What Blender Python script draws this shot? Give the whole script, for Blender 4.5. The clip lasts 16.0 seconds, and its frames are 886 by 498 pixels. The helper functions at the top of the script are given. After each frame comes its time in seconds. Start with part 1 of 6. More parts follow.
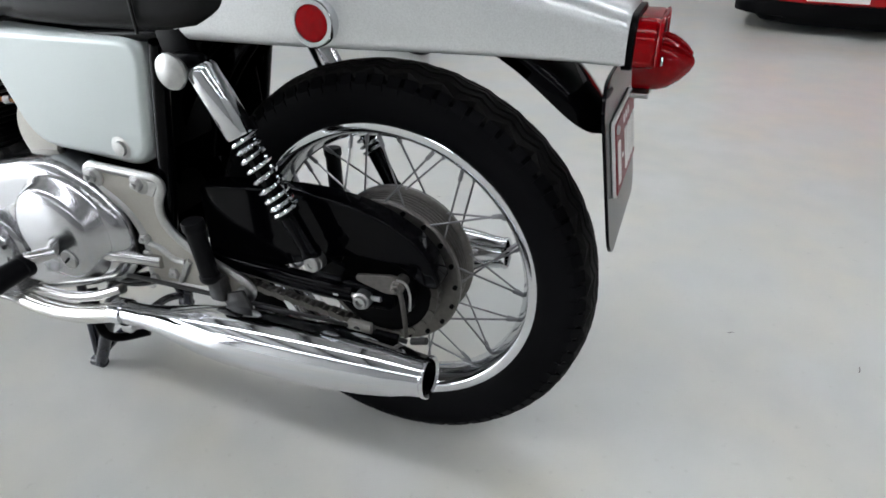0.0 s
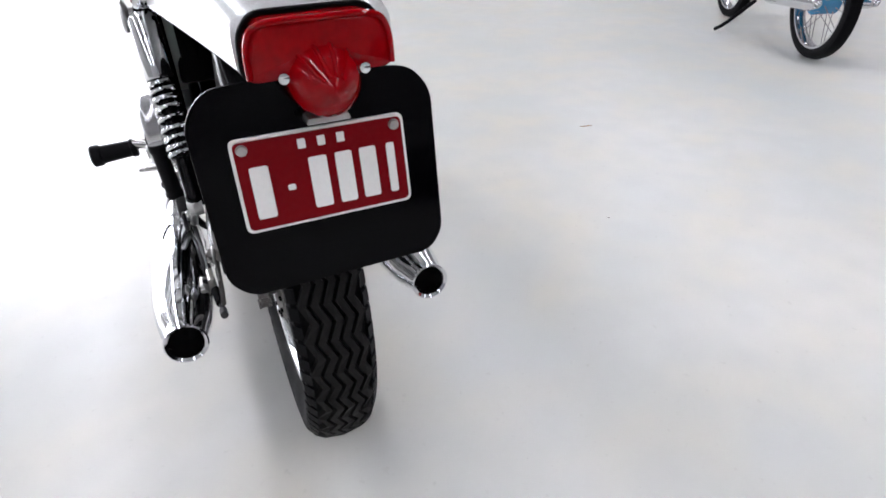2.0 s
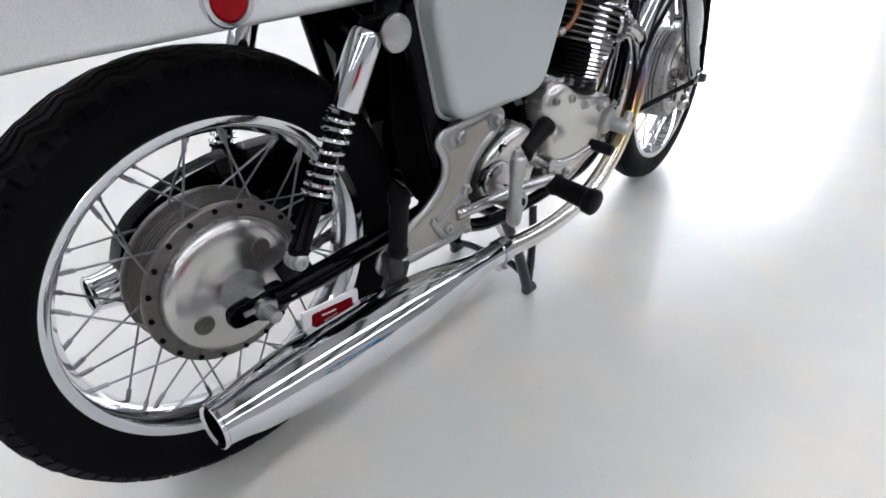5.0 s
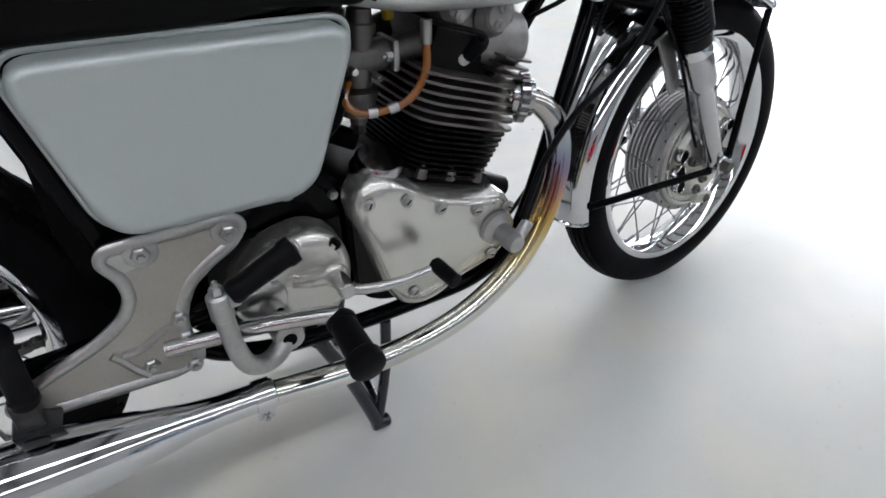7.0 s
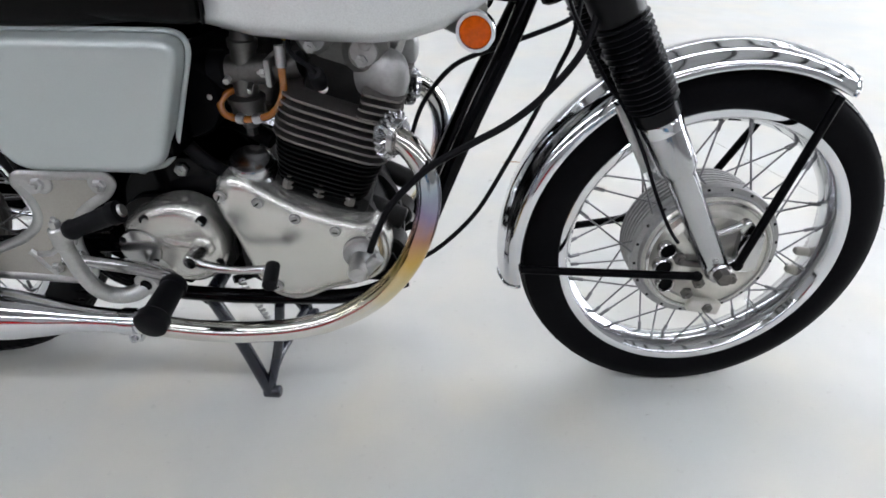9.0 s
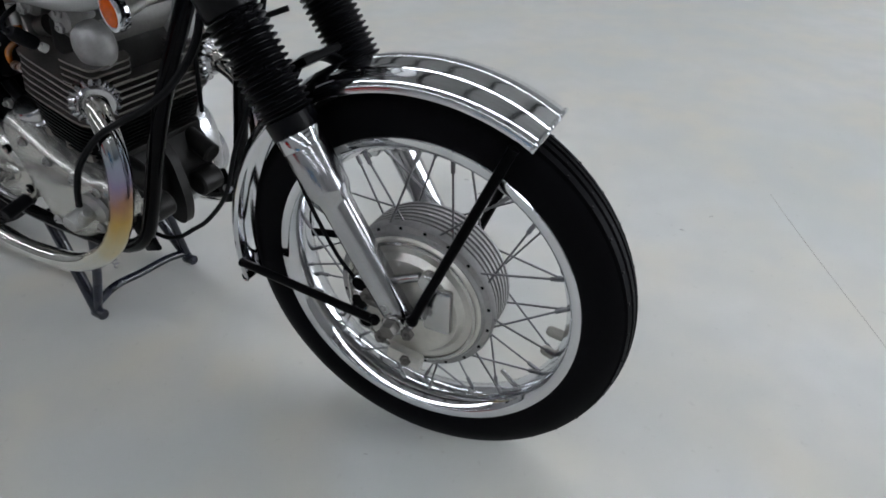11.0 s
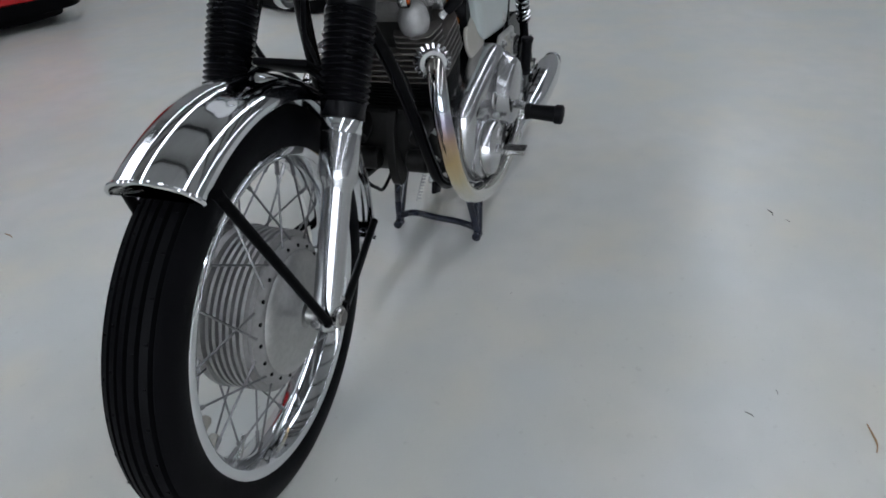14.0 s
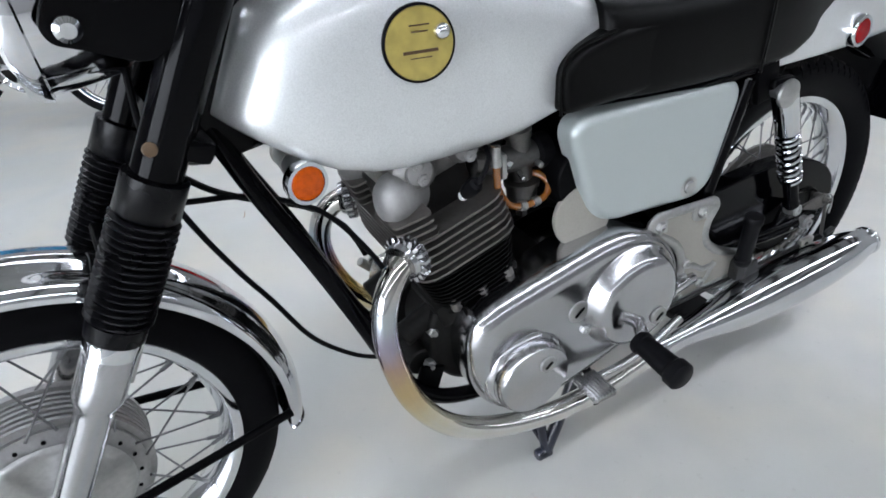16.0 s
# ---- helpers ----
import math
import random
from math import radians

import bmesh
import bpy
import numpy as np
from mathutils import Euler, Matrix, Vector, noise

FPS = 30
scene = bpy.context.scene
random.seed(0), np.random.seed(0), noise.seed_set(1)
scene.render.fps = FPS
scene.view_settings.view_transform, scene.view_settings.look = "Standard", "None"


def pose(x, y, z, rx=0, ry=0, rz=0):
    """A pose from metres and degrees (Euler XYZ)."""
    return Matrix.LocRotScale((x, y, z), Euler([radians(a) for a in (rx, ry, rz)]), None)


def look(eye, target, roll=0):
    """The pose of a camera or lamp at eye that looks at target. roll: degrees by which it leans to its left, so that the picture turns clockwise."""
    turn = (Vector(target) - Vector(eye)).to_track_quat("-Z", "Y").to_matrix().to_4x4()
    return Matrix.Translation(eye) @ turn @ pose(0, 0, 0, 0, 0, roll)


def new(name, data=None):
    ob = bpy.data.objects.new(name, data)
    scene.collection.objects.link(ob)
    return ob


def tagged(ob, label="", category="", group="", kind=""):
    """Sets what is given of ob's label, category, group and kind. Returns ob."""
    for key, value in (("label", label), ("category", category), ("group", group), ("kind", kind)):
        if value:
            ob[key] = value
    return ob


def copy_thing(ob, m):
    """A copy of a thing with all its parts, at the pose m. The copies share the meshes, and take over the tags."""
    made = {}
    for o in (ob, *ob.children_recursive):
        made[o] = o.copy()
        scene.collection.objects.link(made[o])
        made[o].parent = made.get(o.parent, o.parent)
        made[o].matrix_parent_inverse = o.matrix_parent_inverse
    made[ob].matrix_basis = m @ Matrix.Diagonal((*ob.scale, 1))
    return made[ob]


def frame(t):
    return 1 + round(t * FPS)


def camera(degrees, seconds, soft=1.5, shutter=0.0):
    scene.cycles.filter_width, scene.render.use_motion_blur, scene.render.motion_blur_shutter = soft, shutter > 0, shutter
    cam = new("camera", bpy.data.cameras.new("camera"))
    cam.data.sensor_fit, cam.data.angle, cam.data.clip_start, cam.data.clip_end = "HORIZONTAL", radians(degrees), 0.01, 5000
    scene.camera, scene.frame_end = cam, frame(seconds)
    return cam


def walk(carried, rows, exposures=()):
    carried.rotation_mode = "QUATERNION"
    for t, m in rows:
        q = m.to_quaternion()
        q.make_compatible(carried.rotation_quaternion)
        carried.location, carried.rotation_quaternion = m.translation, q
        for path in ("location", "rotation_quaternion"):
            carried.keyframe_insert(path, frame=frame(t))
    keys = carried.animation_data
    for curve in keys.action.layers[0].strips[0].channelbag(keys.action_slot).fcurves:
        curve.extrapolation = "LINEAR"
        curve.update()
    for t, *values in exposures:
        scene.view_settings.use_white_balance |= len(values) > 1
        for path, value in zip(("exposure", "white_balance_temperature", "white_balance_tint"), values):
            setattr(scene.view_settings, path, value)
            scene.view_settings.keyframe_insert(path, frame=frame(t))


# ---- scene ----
cam = camera(72.40, 16.0, soft=1.7)
PATH = [
    (0, (-0.4091, 0.7835, 0.8625), (-0.0774, -0.0179, 0.3647), -1.27),
    (0.5, (-0.6378, 0.6824, 0.8594), (-0.1586, -0.0419, 0.3638), -1.57),
    (1, (-0.7520, 0.4996, 0.8464), (-0.1536, -0.1249, 0.3445), -1.86),
    (1.5, (-0.8914, 0.3089, 0.8469), (-0.1831, -0.1794, 0.3371), -2.16),
    (2, (-0.9246, 0.1004, 0.8360), (-0.1313, -0.2265, 0.3223), -2.43),
    (2.5, (-0.9099, -0.1029, 0.8571), (-0.0691, -0.2651, 0.3407), -2.34),
    (3, (-0.8948, -0.3149, 0.8680), (-0.0377, -0.2439, 0.3577), -2.36),
    (3.2, (-0.8696, -0.3741, 0.8500), (-0.0155, -0.2265, 0.3513), -2.32),
    (5.3, (-0.1940, -0.8073, 0.8695), (0.3758, -0.1951, 0.3213), -0.37),
    (5.5, (-0.1131, -0.8378, 0.8724), (0.4310, -0.2019, 0.3251), -0.45),
    (6, (0.0768, -0.8623, 0.8711), (0.5551, -0.1762, 0.3229), -0.44),
    (6.5, (0.2557, -0.8222, 0.8643), (0.6990, -0.1148, 0.3138), -0.20),
    (7, (0.3850, -0.8186, 0.8698), (0.8015, -0.0938, 0.3210), 0.10),
    (7.5, (0.5217, -0.8534, 0.8866), (0.8258, -0.0683, 0.3472), -0.27),
    (8, (0.6713, -0.8395, 0.8877), (0.8276, -0.0170, 0.3408), -0.30),
    (8.5, (0.8315, -0.8841, 0.9218), (0.8742, -0.0541, 0.3656), -0.17),
    (9, (1.0496, -0.9485, 0.9232), (0.9990, -0.1195, 0.3663), -0.22),
    (9.5, (1.2769, -0.9002, 0.9103), (1.1607, -0.0769, 0.3546), -0.36),
    (10, (1.5417, -0.8566, 0.9219), (1.3494, -0.0445, 0.3711), -0.87),
    (10.2, (1.6271, -0.8286, 0.9364), (1.3998, -0.0335, 0.3741), -0.85),
    (12.3, (2.095, -0.118, 0.911), (0.649, 0.674, -0.221), -2.3),
    (12.5, (2.149, -0.024, 0.926), (0.62, 0.602, -0.201), -3.4),
    (13, (2.18, 0.161, 0.895), (0.517, 0.319, -0.205), -3.8),
    (13.5, (2.123, 0.339, 0.887), (0.465, 0.12, -0.21), -3.9),
    (14, (2.073, 0.536, 0.89), (0.486, -0.054, -0.175), -4.2),
    (14.5, (1.891, 0.626, 0.922), (0.47, -0.272, -0.161), -3.2),
    (15, (1.657, 0.72, 0.952), (0.405, -0.41, -0.123), -3.5),
    (15.5, (1.426, 0.801, 0.982), (0.445, -0.58, -0.081), -3.8),
    (16, (1.192, 0.784, 1.018), (0.448, -0.748, -0.032), -3.9),
]
EXPOSURES = [(0, 0.17, 6370, 10), (0.5, 0.33, 6370, 12), (1.5, 0.72, 6360, 16), (2.0, 0.59, 6370, 17), (2.5, 0.44, 6370, 16), (3.2, 0.16, 6370, 13), (5.3, 0.71, 6310, 15.5), (6.5, 0.45, 6310, 13.5), (7.5, 0.24, 6320, 11), (8, 0.36, 6310, 10), (8.5, 0.60, 6300, 13), (9, 0.57, 6300, 13), (9.5, 0.28, 6260, 11), (10.2, 0.06, 6270, 11), (12.3, -0.49, 6130, 11.0), (14.5, -0.33, 6080, 10.0), (15.3, -0.07, 6130, 12.0), (16, 0.28, 6100, 11.5)]
walk(cam, [(t, look(eye, target, roll)) for t, eye, target, roll in PATH], EXPOSURES)

# ---- world and light ----
world = bpy.data.worlds.new("world")
scene.world = world
world.use_nodes = True
wn = world.node_tree.nodes
sky = wn.new("ShaderNodeTexSky")
sky.sky_type, sky.sun_disc = "NISHITA", False
sky.sun_elevation, sky.sun_rotation = radians(50), radians(30)
wn["Background"].inputs["Strength"].default_value = 0.15
world.node_tree.links.new(sky.outputs[0], wn["Background"].inputs["Color"])
LAMP = 12.0
WINDOW = 7.0


# ---- materials ----
def material(name, color, rough=0.5, metal=0.0, coat=0.0, grain=0.0, grain_scale=200.0, bump=0.0, bump_scale=300.0, rough_var=0.0, stain=0.0, stain_scale=6.0, emit=0.0, coat_rough=0.05, spec=0.5):
    m = bpy.data.materials.new(name)
    m.use_nodes = True
    n, l = m.node_tree.nodes, m.node_tree.links
    b = n["Principled BSDF"]
    b.inputs["Base Color"].default_value = (*color, 1)
    b.inputs["Roughness"].default_value = rough
    b.inputs["Metallic"].default_value = metal
    b.inputs["Coat Weight"].default_value = coat
    b.inputs["Specular IOR Level"].default_value = spec
    b.inputs["Coat Roughness"].default_value = coat_rough
    geo = n.new("ShaderNodeNewGeometry")
    col = None
    def noise_node(scale, detail=4.0):
        t = n.new("ShaderNodeTexNoise")
        t.inputs["Scale"].default_value, t.inputs["Detail"].default_value = scale, detail
        l.new(geo.outputs["Position"], t.inputs["Vector"])
        return t
    def mixed(prev, fac_node, amount, dark):
        mx = n.new("ShaderNodeMix")
        mx.data_type = "RGBA"
        mp = n.new("ShaderNodeMapRange")
        mp.inputs["From Min"].default_value, mp.inputs["From Max"].default_value = 0.25, 0.85
        mp.inputs["To Max"].default_value = amount
        mp.interpolation_type = "SMOOTHSTEP"
        l.new(fac_node.outputs["Fac"], mp.inputs["Value"])
        l.new(mp.outputs["Result"], mx.inputs[0])
        if prev is None:
            mx.inputs["A"].default_value = (*color, 1)
        else:
            l.new(prev, mx.inputs["A"])
        mx.inputs["B"].default_value = (*dark, 1)
        return mx.outputs["Result"]
    if grain:
        col = mixed(col, noise_node(grain_scale, 2.0), grain, tuple(c * 0.45 for c in color))
    if stain:
        col = mixed(col, noise_node(stain_scale, 6.0), stain, tuple(c * 0.6 for c in color))
    if col is not None:
        l.new(col, b.inputs["Base Color"])
    if rough_var:
        mp = n.new("ShaderNodeMapRange")
        mp.inputs["From Min"].default_value, mp.inputs["From Max"].default_value = 0.1, 0.9
        mp.inputs["To Min"].default_value, mp.inputs["To Max"].default_value = max(0.0, rough - rough_var), rough + rough_var
        l.new(noise_node(14.0, 3.0).outputs["Fac"], mp.inputs["Value"])
        l.new(mp.outputs["Result"], b.inputs["Roughness"])
    if bump:
        bp = n.new("ShaderNodeBump")
        bp.inputs["Strength"].default_value, bp.inputs["Distance"].default_value = bump, 0.002
        l.new(noise_node(bump_scale, 3.0).outputs["Fac"], bp.inputs["Height"])
        l.new(bp.outputs["Normal"], b.inputs["Normal"])
    if emit:
        b.inputs["Emission Color"].default_value = (*color, 1)
        b.inputs["Emission Strength"].default_value = emit
    return m


CHROME = material("chrome", (0.68, 0.69, 0.71), 0.08, 1.0, rough_var=0.03, bump=0.035, bump_scale=22)
SPOKE = material("spoke_steel", (0.24, 0.24, 0.245), 0.30, 1.0, grain=0.4, grain_scale=90)
ALLOY = material("polished_alloy", (0.50, 0.495, 0.49), 0.19, 1.0, rough_var=0.05, grain=0.08, grain_scale=300, bump=0.015, bump_scale=30, stain=0.12, stain_scale=20)
BRUSHED = material("brushed_alloy", (0.49, 0.49, 0.505), 0.18, 1.0, rough_var=0.03, grain=0.12, grain_scale=260, bump=0.02, bump_scale=40, stain=0.22, stain_scale=16)
SATIN = material("satin_alloy", (0.46, 0.46, 0.45), 0.36, 1.0, rough_var=0.08, grain=0.25, grain_scale=120, bump=0.08)
BRAKE_PLATE = material("pale_brake_alloy", (0.60, 0.585, 0.54), 0.31, 0.78, grain=0.15, grain_scale=120, bump=0.08, stain=0.3, stain_scale=24)
HUB = material("hub_alloy", (0.56, 0.55, 0.53), 0.24, 0.92, grain=0.15, grain_scale=120, bump=0.02, bump_scale=40, stain=0.35, stain_scale=18)
FIN = material("fin_alloy", (0.185, 0.172, 0.160), 0.42, 0.85, rough_var=0.08, grain=0.35, grain_scale=160, bump=0.15, stain=0.3, stain_scale=30)
ROCKER = material("rocker_alloy", (0.20, 0.195, 0.188), 0.46, 0.8, rough_var=0.1, grain=0.35, grain_scale=150, bump=0.15, stain=0.4, stain_scale=30)
CARB = material("carburettor_alloy", (0.15, 0.146, 0.14), 0.40, 0.85, rough_var=0.1, grain=0.4, grain_scale=160, bump=0.15, stain=0.4, stain_scale=30)
# Cast alloy with the shadow between the head's parts put into its base colour.
SHADED_CAST = material("shaded_cast_alloy", (0.018, 0.0176, 0.017), 0.46, 0.85, rough_var=0.1, grain=0.5, grain_scale=160, bump=0.2, stain=0.4, stain_scale=30)
COVER = material("buffed_cover_alloy", (0.62, 0.61, 0.575), 0.27, 0.8, grain=0.1, grain_scale=200, stain=0.15, stain_scale=22)
PLATE_GREY = material("painted_alloy", (0.36, 0.345, 0.305), 0.45, 0.3, rough_var=0.08, grain=0.15, grain_scale=300, bump=0.1, stain=0.2, stain_scale=25)
HEAD_ALLOY = material("dull_alloy", (0.36, 0.355, 0.35), 0.5, 0.7, rough_var=0.08, grain=0.25, grain_scale=150, bump=0.12, stain=0.25, stain_scale=25)
# Case alloy is really mid-grey; the low light round it is painted in.
SHADED_CASE = material("shaded_crankcase_alloy", (0.022, 0.0216, 0.021), 0.45, 0.85, rough_var=0.1, grain=0.5, grain_scale=140, bump=0.2, stain=0.5, stain_scale=25)
DARK_STEEL = material("dark_steel", (0.045, 0.045, 0.045), 0.42, 0.7, rough_var=0.1, grain=0.4, grain_scale=140, bump=0.1)
DRUM = material("drum_grey", (0.15, 0.142, 0.132), 0.42, 0.8, rough_var=0.1, grain=0.4, grain_scale=140, bump=0.1)
BLACK = material("black_paint", (0.0010, 0.0010, 0.0015), 0.08, spec=0.09, rough_var=0.05, bump=0.01, bump_scale=60)
SATIN_BLACK = material("satin_black", (0.0016, 0.0016, 0.0020), 0.38, spec=0.045, rough_var=0.1, grain=0.3, bump=0.05)
BARREL = material("barrel_black", (0.0025, 0.0025, 0.0025), 0.38, spec=0.06, rough_var=0.1, bump=0.1)
RUBBER = material("rubber", (0.0045, 0.0045, 0.0055), 0.50, spec=0.09, rough_var=0.08, grain=0.3, grain_scale=150, bump=0.1)
GAITER = material("gaiter_rubber", (0.0020, 0.0020, 0.0028), 0.28, spec=0.16, rough_var=0.08, grain=0.3, grain_scale=150, bump=0.06)
TYRE = material("tyre_rubber", (0.0032, 0.0032, 0.0040), 0.48, spec=0.045, rough_var=0.1, grain=0.35, grain_scale=120, stain=0.3, stain_scale=14, bump=0.12)
TREAD = material("worn_tread_rubber", (0.012, 0.0117, 0.0115), 0.62, spec=0.08, rough_var=0.08, grain=0.35, grain_scale=140, bump=0.1)
VINYL = material("seat_vinyl", (0.0016, 0.0016, 0.0016), 0.34, spec=0.10, rough_var=0.06, bump=0.25, bump_scale=700)
SILVER = material("silver_side_paint", (0.42, 0.458, 0.45), 0.32, 0.3, coat=0.2, rough_var=0.03, grain=0.10, grain_scale=900, stain=0.05, stain_scale=8, coat_rough=0.2)
FLAKE = material("silver_flake_paint", (0.70, 0.715, 0.715), 0.34, 0.50, coat=1.0, grain=0.30, grain_scale=520, bump=0.06, bump_scale=420, stain=0.16, stain_scale=14, coat_rough=0.03)
RED = material("red_lens", (0.25, 0.0003, 0.0020), 0.10, coat=0.4, coat_rough=0.015, bump=0.04, bump_scale=160, spec=0.02, grain=0.35, grain_scale=110)
RED.node_tree.nodes["Principled BSDF"].inputs["Subsurface Weight"].default_value = 0.0
AMBER = material("amber_lens", (0.56, 0.082, 0.0006), 0.15, coat=0.35, coat_rough=0.05, bump=0.7, bump_scale=220, spec=0.1, grain=0.5, grain_scale=160)
PLATE_RED = material("plate_red", (0.16, 0.0012, 0.004), 0.30, spec=0.12, grain=0.15)
WHITE = material("white_paint", (0.78, 0.78, 0.76), 0.4, grain=0.1, stain=0.1)
HOSE = material("amber_hose", (0.24, 0.078, 0.008), 0.2, coat=0.7, stain=0.3, stain_scale=40)
YELLOW = material("yellow_cap", (0.75, 0.48, 0.01), 0.4, grain=0.1)
GOLD = material("badge_gold", (0.50, 0.40, 0.11), 0.32, 0.4, coat=0.4, grain=0.35, grain_scale=60, stain=0.25, stain_scale=60)
BROWN = material("brown_badge", (0.09, 0.05, 0.022), 0.3, 0.3, coat=0.4, grain=0.3, grain_scale=80)
BLUE = material("blue_paint", (0.03, 0.22, 0.42), 0.25, coat=0.5, stain=0.15)
BODY_RED = material("red_paint", (0.42, 0.004, 0.006), 0.2, coat=0.5, spec=0.4, stain=0.1)
BLUE_BLACK = material("stand_paint", (0.010, 0.012, 0.022), 0.25, spec=0.3, coat=0.5, rough_var=0.08, stain=0.3, stain_scale=40)


def tinted_pipe(tint=1.0):
    """Chrome with heat tint near the port: straw and blue bands that follow the height."""
    m = material("heat_tinted_chrome", (0.74, 0.70, 0.62), 0.10, 1.0, rough_var=0.04)
    n, l = m.node_tree.nodes, m.node_tree.links
    b = n["Principled BSDF"]
    geo = n.new("ShaderNodeNewGeometry")
    sep = n.new("ShaderNodeSeparateXYZ")
    l.new(geo.outputs["Position"], sep.inputs[0])
    nz = n.new("ShaderNodeTexNoise")
    nz.inputs["Scale"].default_value = 25
    l.new(geo.outputs["Position"], nz.inputs["Vector"])
    add = n.new("ShaderNodeMath")
    add.operation = "MULTIPLY_ADD"
    add.inputs[1].default_value = 0.05
    l.new(nz.outputs["Fac"], add.inputs[0])
    l.new(sep.outputs["Z"], add.inputs[2])
    mp = n.new("ShaderNodeMapRange")
    mp.inputs["From Min"].default_value, mp.inputs["From Max"].default_value = 0.22, 0.60
    l.new(add.outputs[0], mp.inputs["Value"])
    r = n.new("ShaderNodeValToRGB")
    el = r.color_ramp.elements
    el[0].position, el[0].color = 0.0, (0.74, 0.73, 0.70, 1)
    el[1].position, el[1].color = 1.0, (0.54, 0.51, 0.47, 1)
    for p, c in ((0.18, (0.72, 0.71, 0.66)), (0.34, (0.68, 0.58, 0.34)), (0.48, (0.60, 0.40, 0.12)), (0.60, (0.40, 0.22, 0.15)), (0.70, (0.27, 0.23, 0.36)), (0.80, (0.34, 0.40, 0.46)), (0.90, (0.54, 0.52, 0.50))):
        e = el.new(p)
        e.color = (*(q + (a - q) * tint for a, q in zip(c, (0.70, 0.68, 0.63))), 1)
    l.new(mp.outputs["Result"], r.inputs["Fac"])
    l.new(r.outputs["Color"], b.inputs["Base Color"])
    return m


PIPE = tinted_pipe()
PALE_PIPE = tinted_pipe(0.75)


def floor_material():
    """Pale floor paint with a soft gloss, faint broad wear and finer smears."""
    m = material("painted_concrete", (0.607, 0.604, 0.578), 0.31, stain=0.05, stain_scale=0.9, coat=0.13, coat_rough=0.20)
    n, l = m.node_tree.nodes, m.node_tree.links
    b = n["Principled BSDF"]
    geo = n.new("ShaderNodeNewGeometry")
    color = b.inputs["Base Color"].links[0].from_socket
    for scale, tint, amount in ((1.1, (0.50, 0.525, 0.505), 0.85), (3.3, (0.61, 0.575, 0.49), 0.75), (9.0, (0.52, 0.53, 0.51), 0.5)):
        nz = n.new("ShaderNodeTexNoise")
        nz.inputs["Scale"].default_value, nz.inputs["Detail"].default_value = scale, 1.0
        l.new(geo.outputs["Position"], nz.inputs["Vector"])
        mp = n.new("ShaderNodeMapRange")
        mp.inputs["From Min"].default_value, mp.inputs["From Max"].default_value = 0.36, 0.70
        mp.inputs["To Max"].default_value = amount
        l.new(nz.outputs["Fac"], mp.inputs["Value"])
        mx = n.new("ShaderNodeMix")
        mx.data_type = "RGBA"
        l.new(mp.outputs["Result"], mx.inputs[0])
        l.new(color, mx.inputs[6])
        mx.inputs[7].default_value = (*tint, 1)
        color = mx.outputs[2]
    # fine dirt specks and rubbed smears
    for scale, low, high, tint, amount in ((46.0, 0.66, 0.80, (0.36, 0.35, 0.32), 0.35), (150.0, 0.70, 0.80, (0.30, 0.29, 0.27), 0.30)):
        nz = n.new("ShaderNodeTexNoise")
        nz.inputs["Scale"].default_value, nz.inputs["Detail"].default_value = scale, 3.0
        l.new(geo.outputs["Position"], nz.inputs["Vector"])
        mp = n.new("ShaderNodeMapRange")
        mp.inputs["From Min"].default_value, mp.inputs["From Max"].default_value = low, high
        mp.inputs["To Max"].default_value = amount
        l.new(nz.outputs["Fac"], mp.inputs["Value"])
        mx = n.new("ShaderNodeMix")
        mx.data_type = "RGBA"
        l.new(mp.outputs["Result"], mx.inputs[0])
        l.new(color, mx.inputs[6])
        mx.inputs[7].default_value = (*tint, 1)
        color = mx.outputs[2]
    wave = n.new("ShaderNodeTexNoise")
    wave.inputs["Scale"].default_value = 7.0
    l.new(geo.outputs["Position"], wave.inputs["Vector"])
    bp = n.new("ShaderNodeBump")
    bp.inputs["Strength"].default_value, bp.inputs["Distance"].default_value = 0.10, 0.003
    l.new(wave.outputs["Fac"], bp.inputs["Height"])
    l.new(bp.outputs["Normal"], b.inputs["Normal"])
    l.new(bp.outputs["Normal"], b.inputs["Coat Normal"])
    l.new(color, b.inputs["Base Color"])
    return m


FLOOR = floor_material()
WOOD = material("splinter_wood", (0.34, 0.20, 0.09), 0.7, grain=0.3, grain_scale=300)
WALL = material("wall_paint", (0.34, 0.34, 0.335), 0.7, grain=0.06, grain_scale=20, stain=0.08, stain_scale=1.0)
CEIL = material("ceiling_paint", (0.46, 0.46, 0.455), 0.8, grain=0.3, grain_scale=1.5, stain=0.3, stain_scale=0.8)
DAYLIGHT = material("daylight", (0.94, 0.97, 1.0), 0.5, emit=WINDOW)
TUBE_LIGHT = material("lamp_glow", (0.93, 0.955, 1.0), 0.4, emit=LAMP)


# ---- mesh helpers ----
def put(name, bm, mat, smooth=True, angle=40):
    me = bpy.data.meshes.new(name)
    bmesh.ops.recalc_face_normals(bm, faces=bm.faces)
    if smooth:
        for f in bm.faces:
            f.smooth = True
        for e in bm.edges:
            if len(e.link_faces) == 2 and e.calc_face_angle(0) > radians(angle):
                e.smooth = False
    bm.to_mesh(me)
    bm.free()
    me.materials.append(mat)
    return me


STEER = Matrix.Identity(4)


def part(name, bm, mat, parent=None, label="", smooth=True, angle=40, steer=False):
    """Links a bmesh as one mesh object under a thing or a part."""
    if steer:
        bm.transform(STEER)
    ob = new(name, put(name, bm, mat, smooth, angle))
    if parent is not None:
        ob.parent = parent
    if label:
        tagged(ob, label)
    return ob


def frame_of(d):
    d = Vector(d).normalized()
    return d.to_track_quat("Z", "Y").to_matrix().to_4x4()


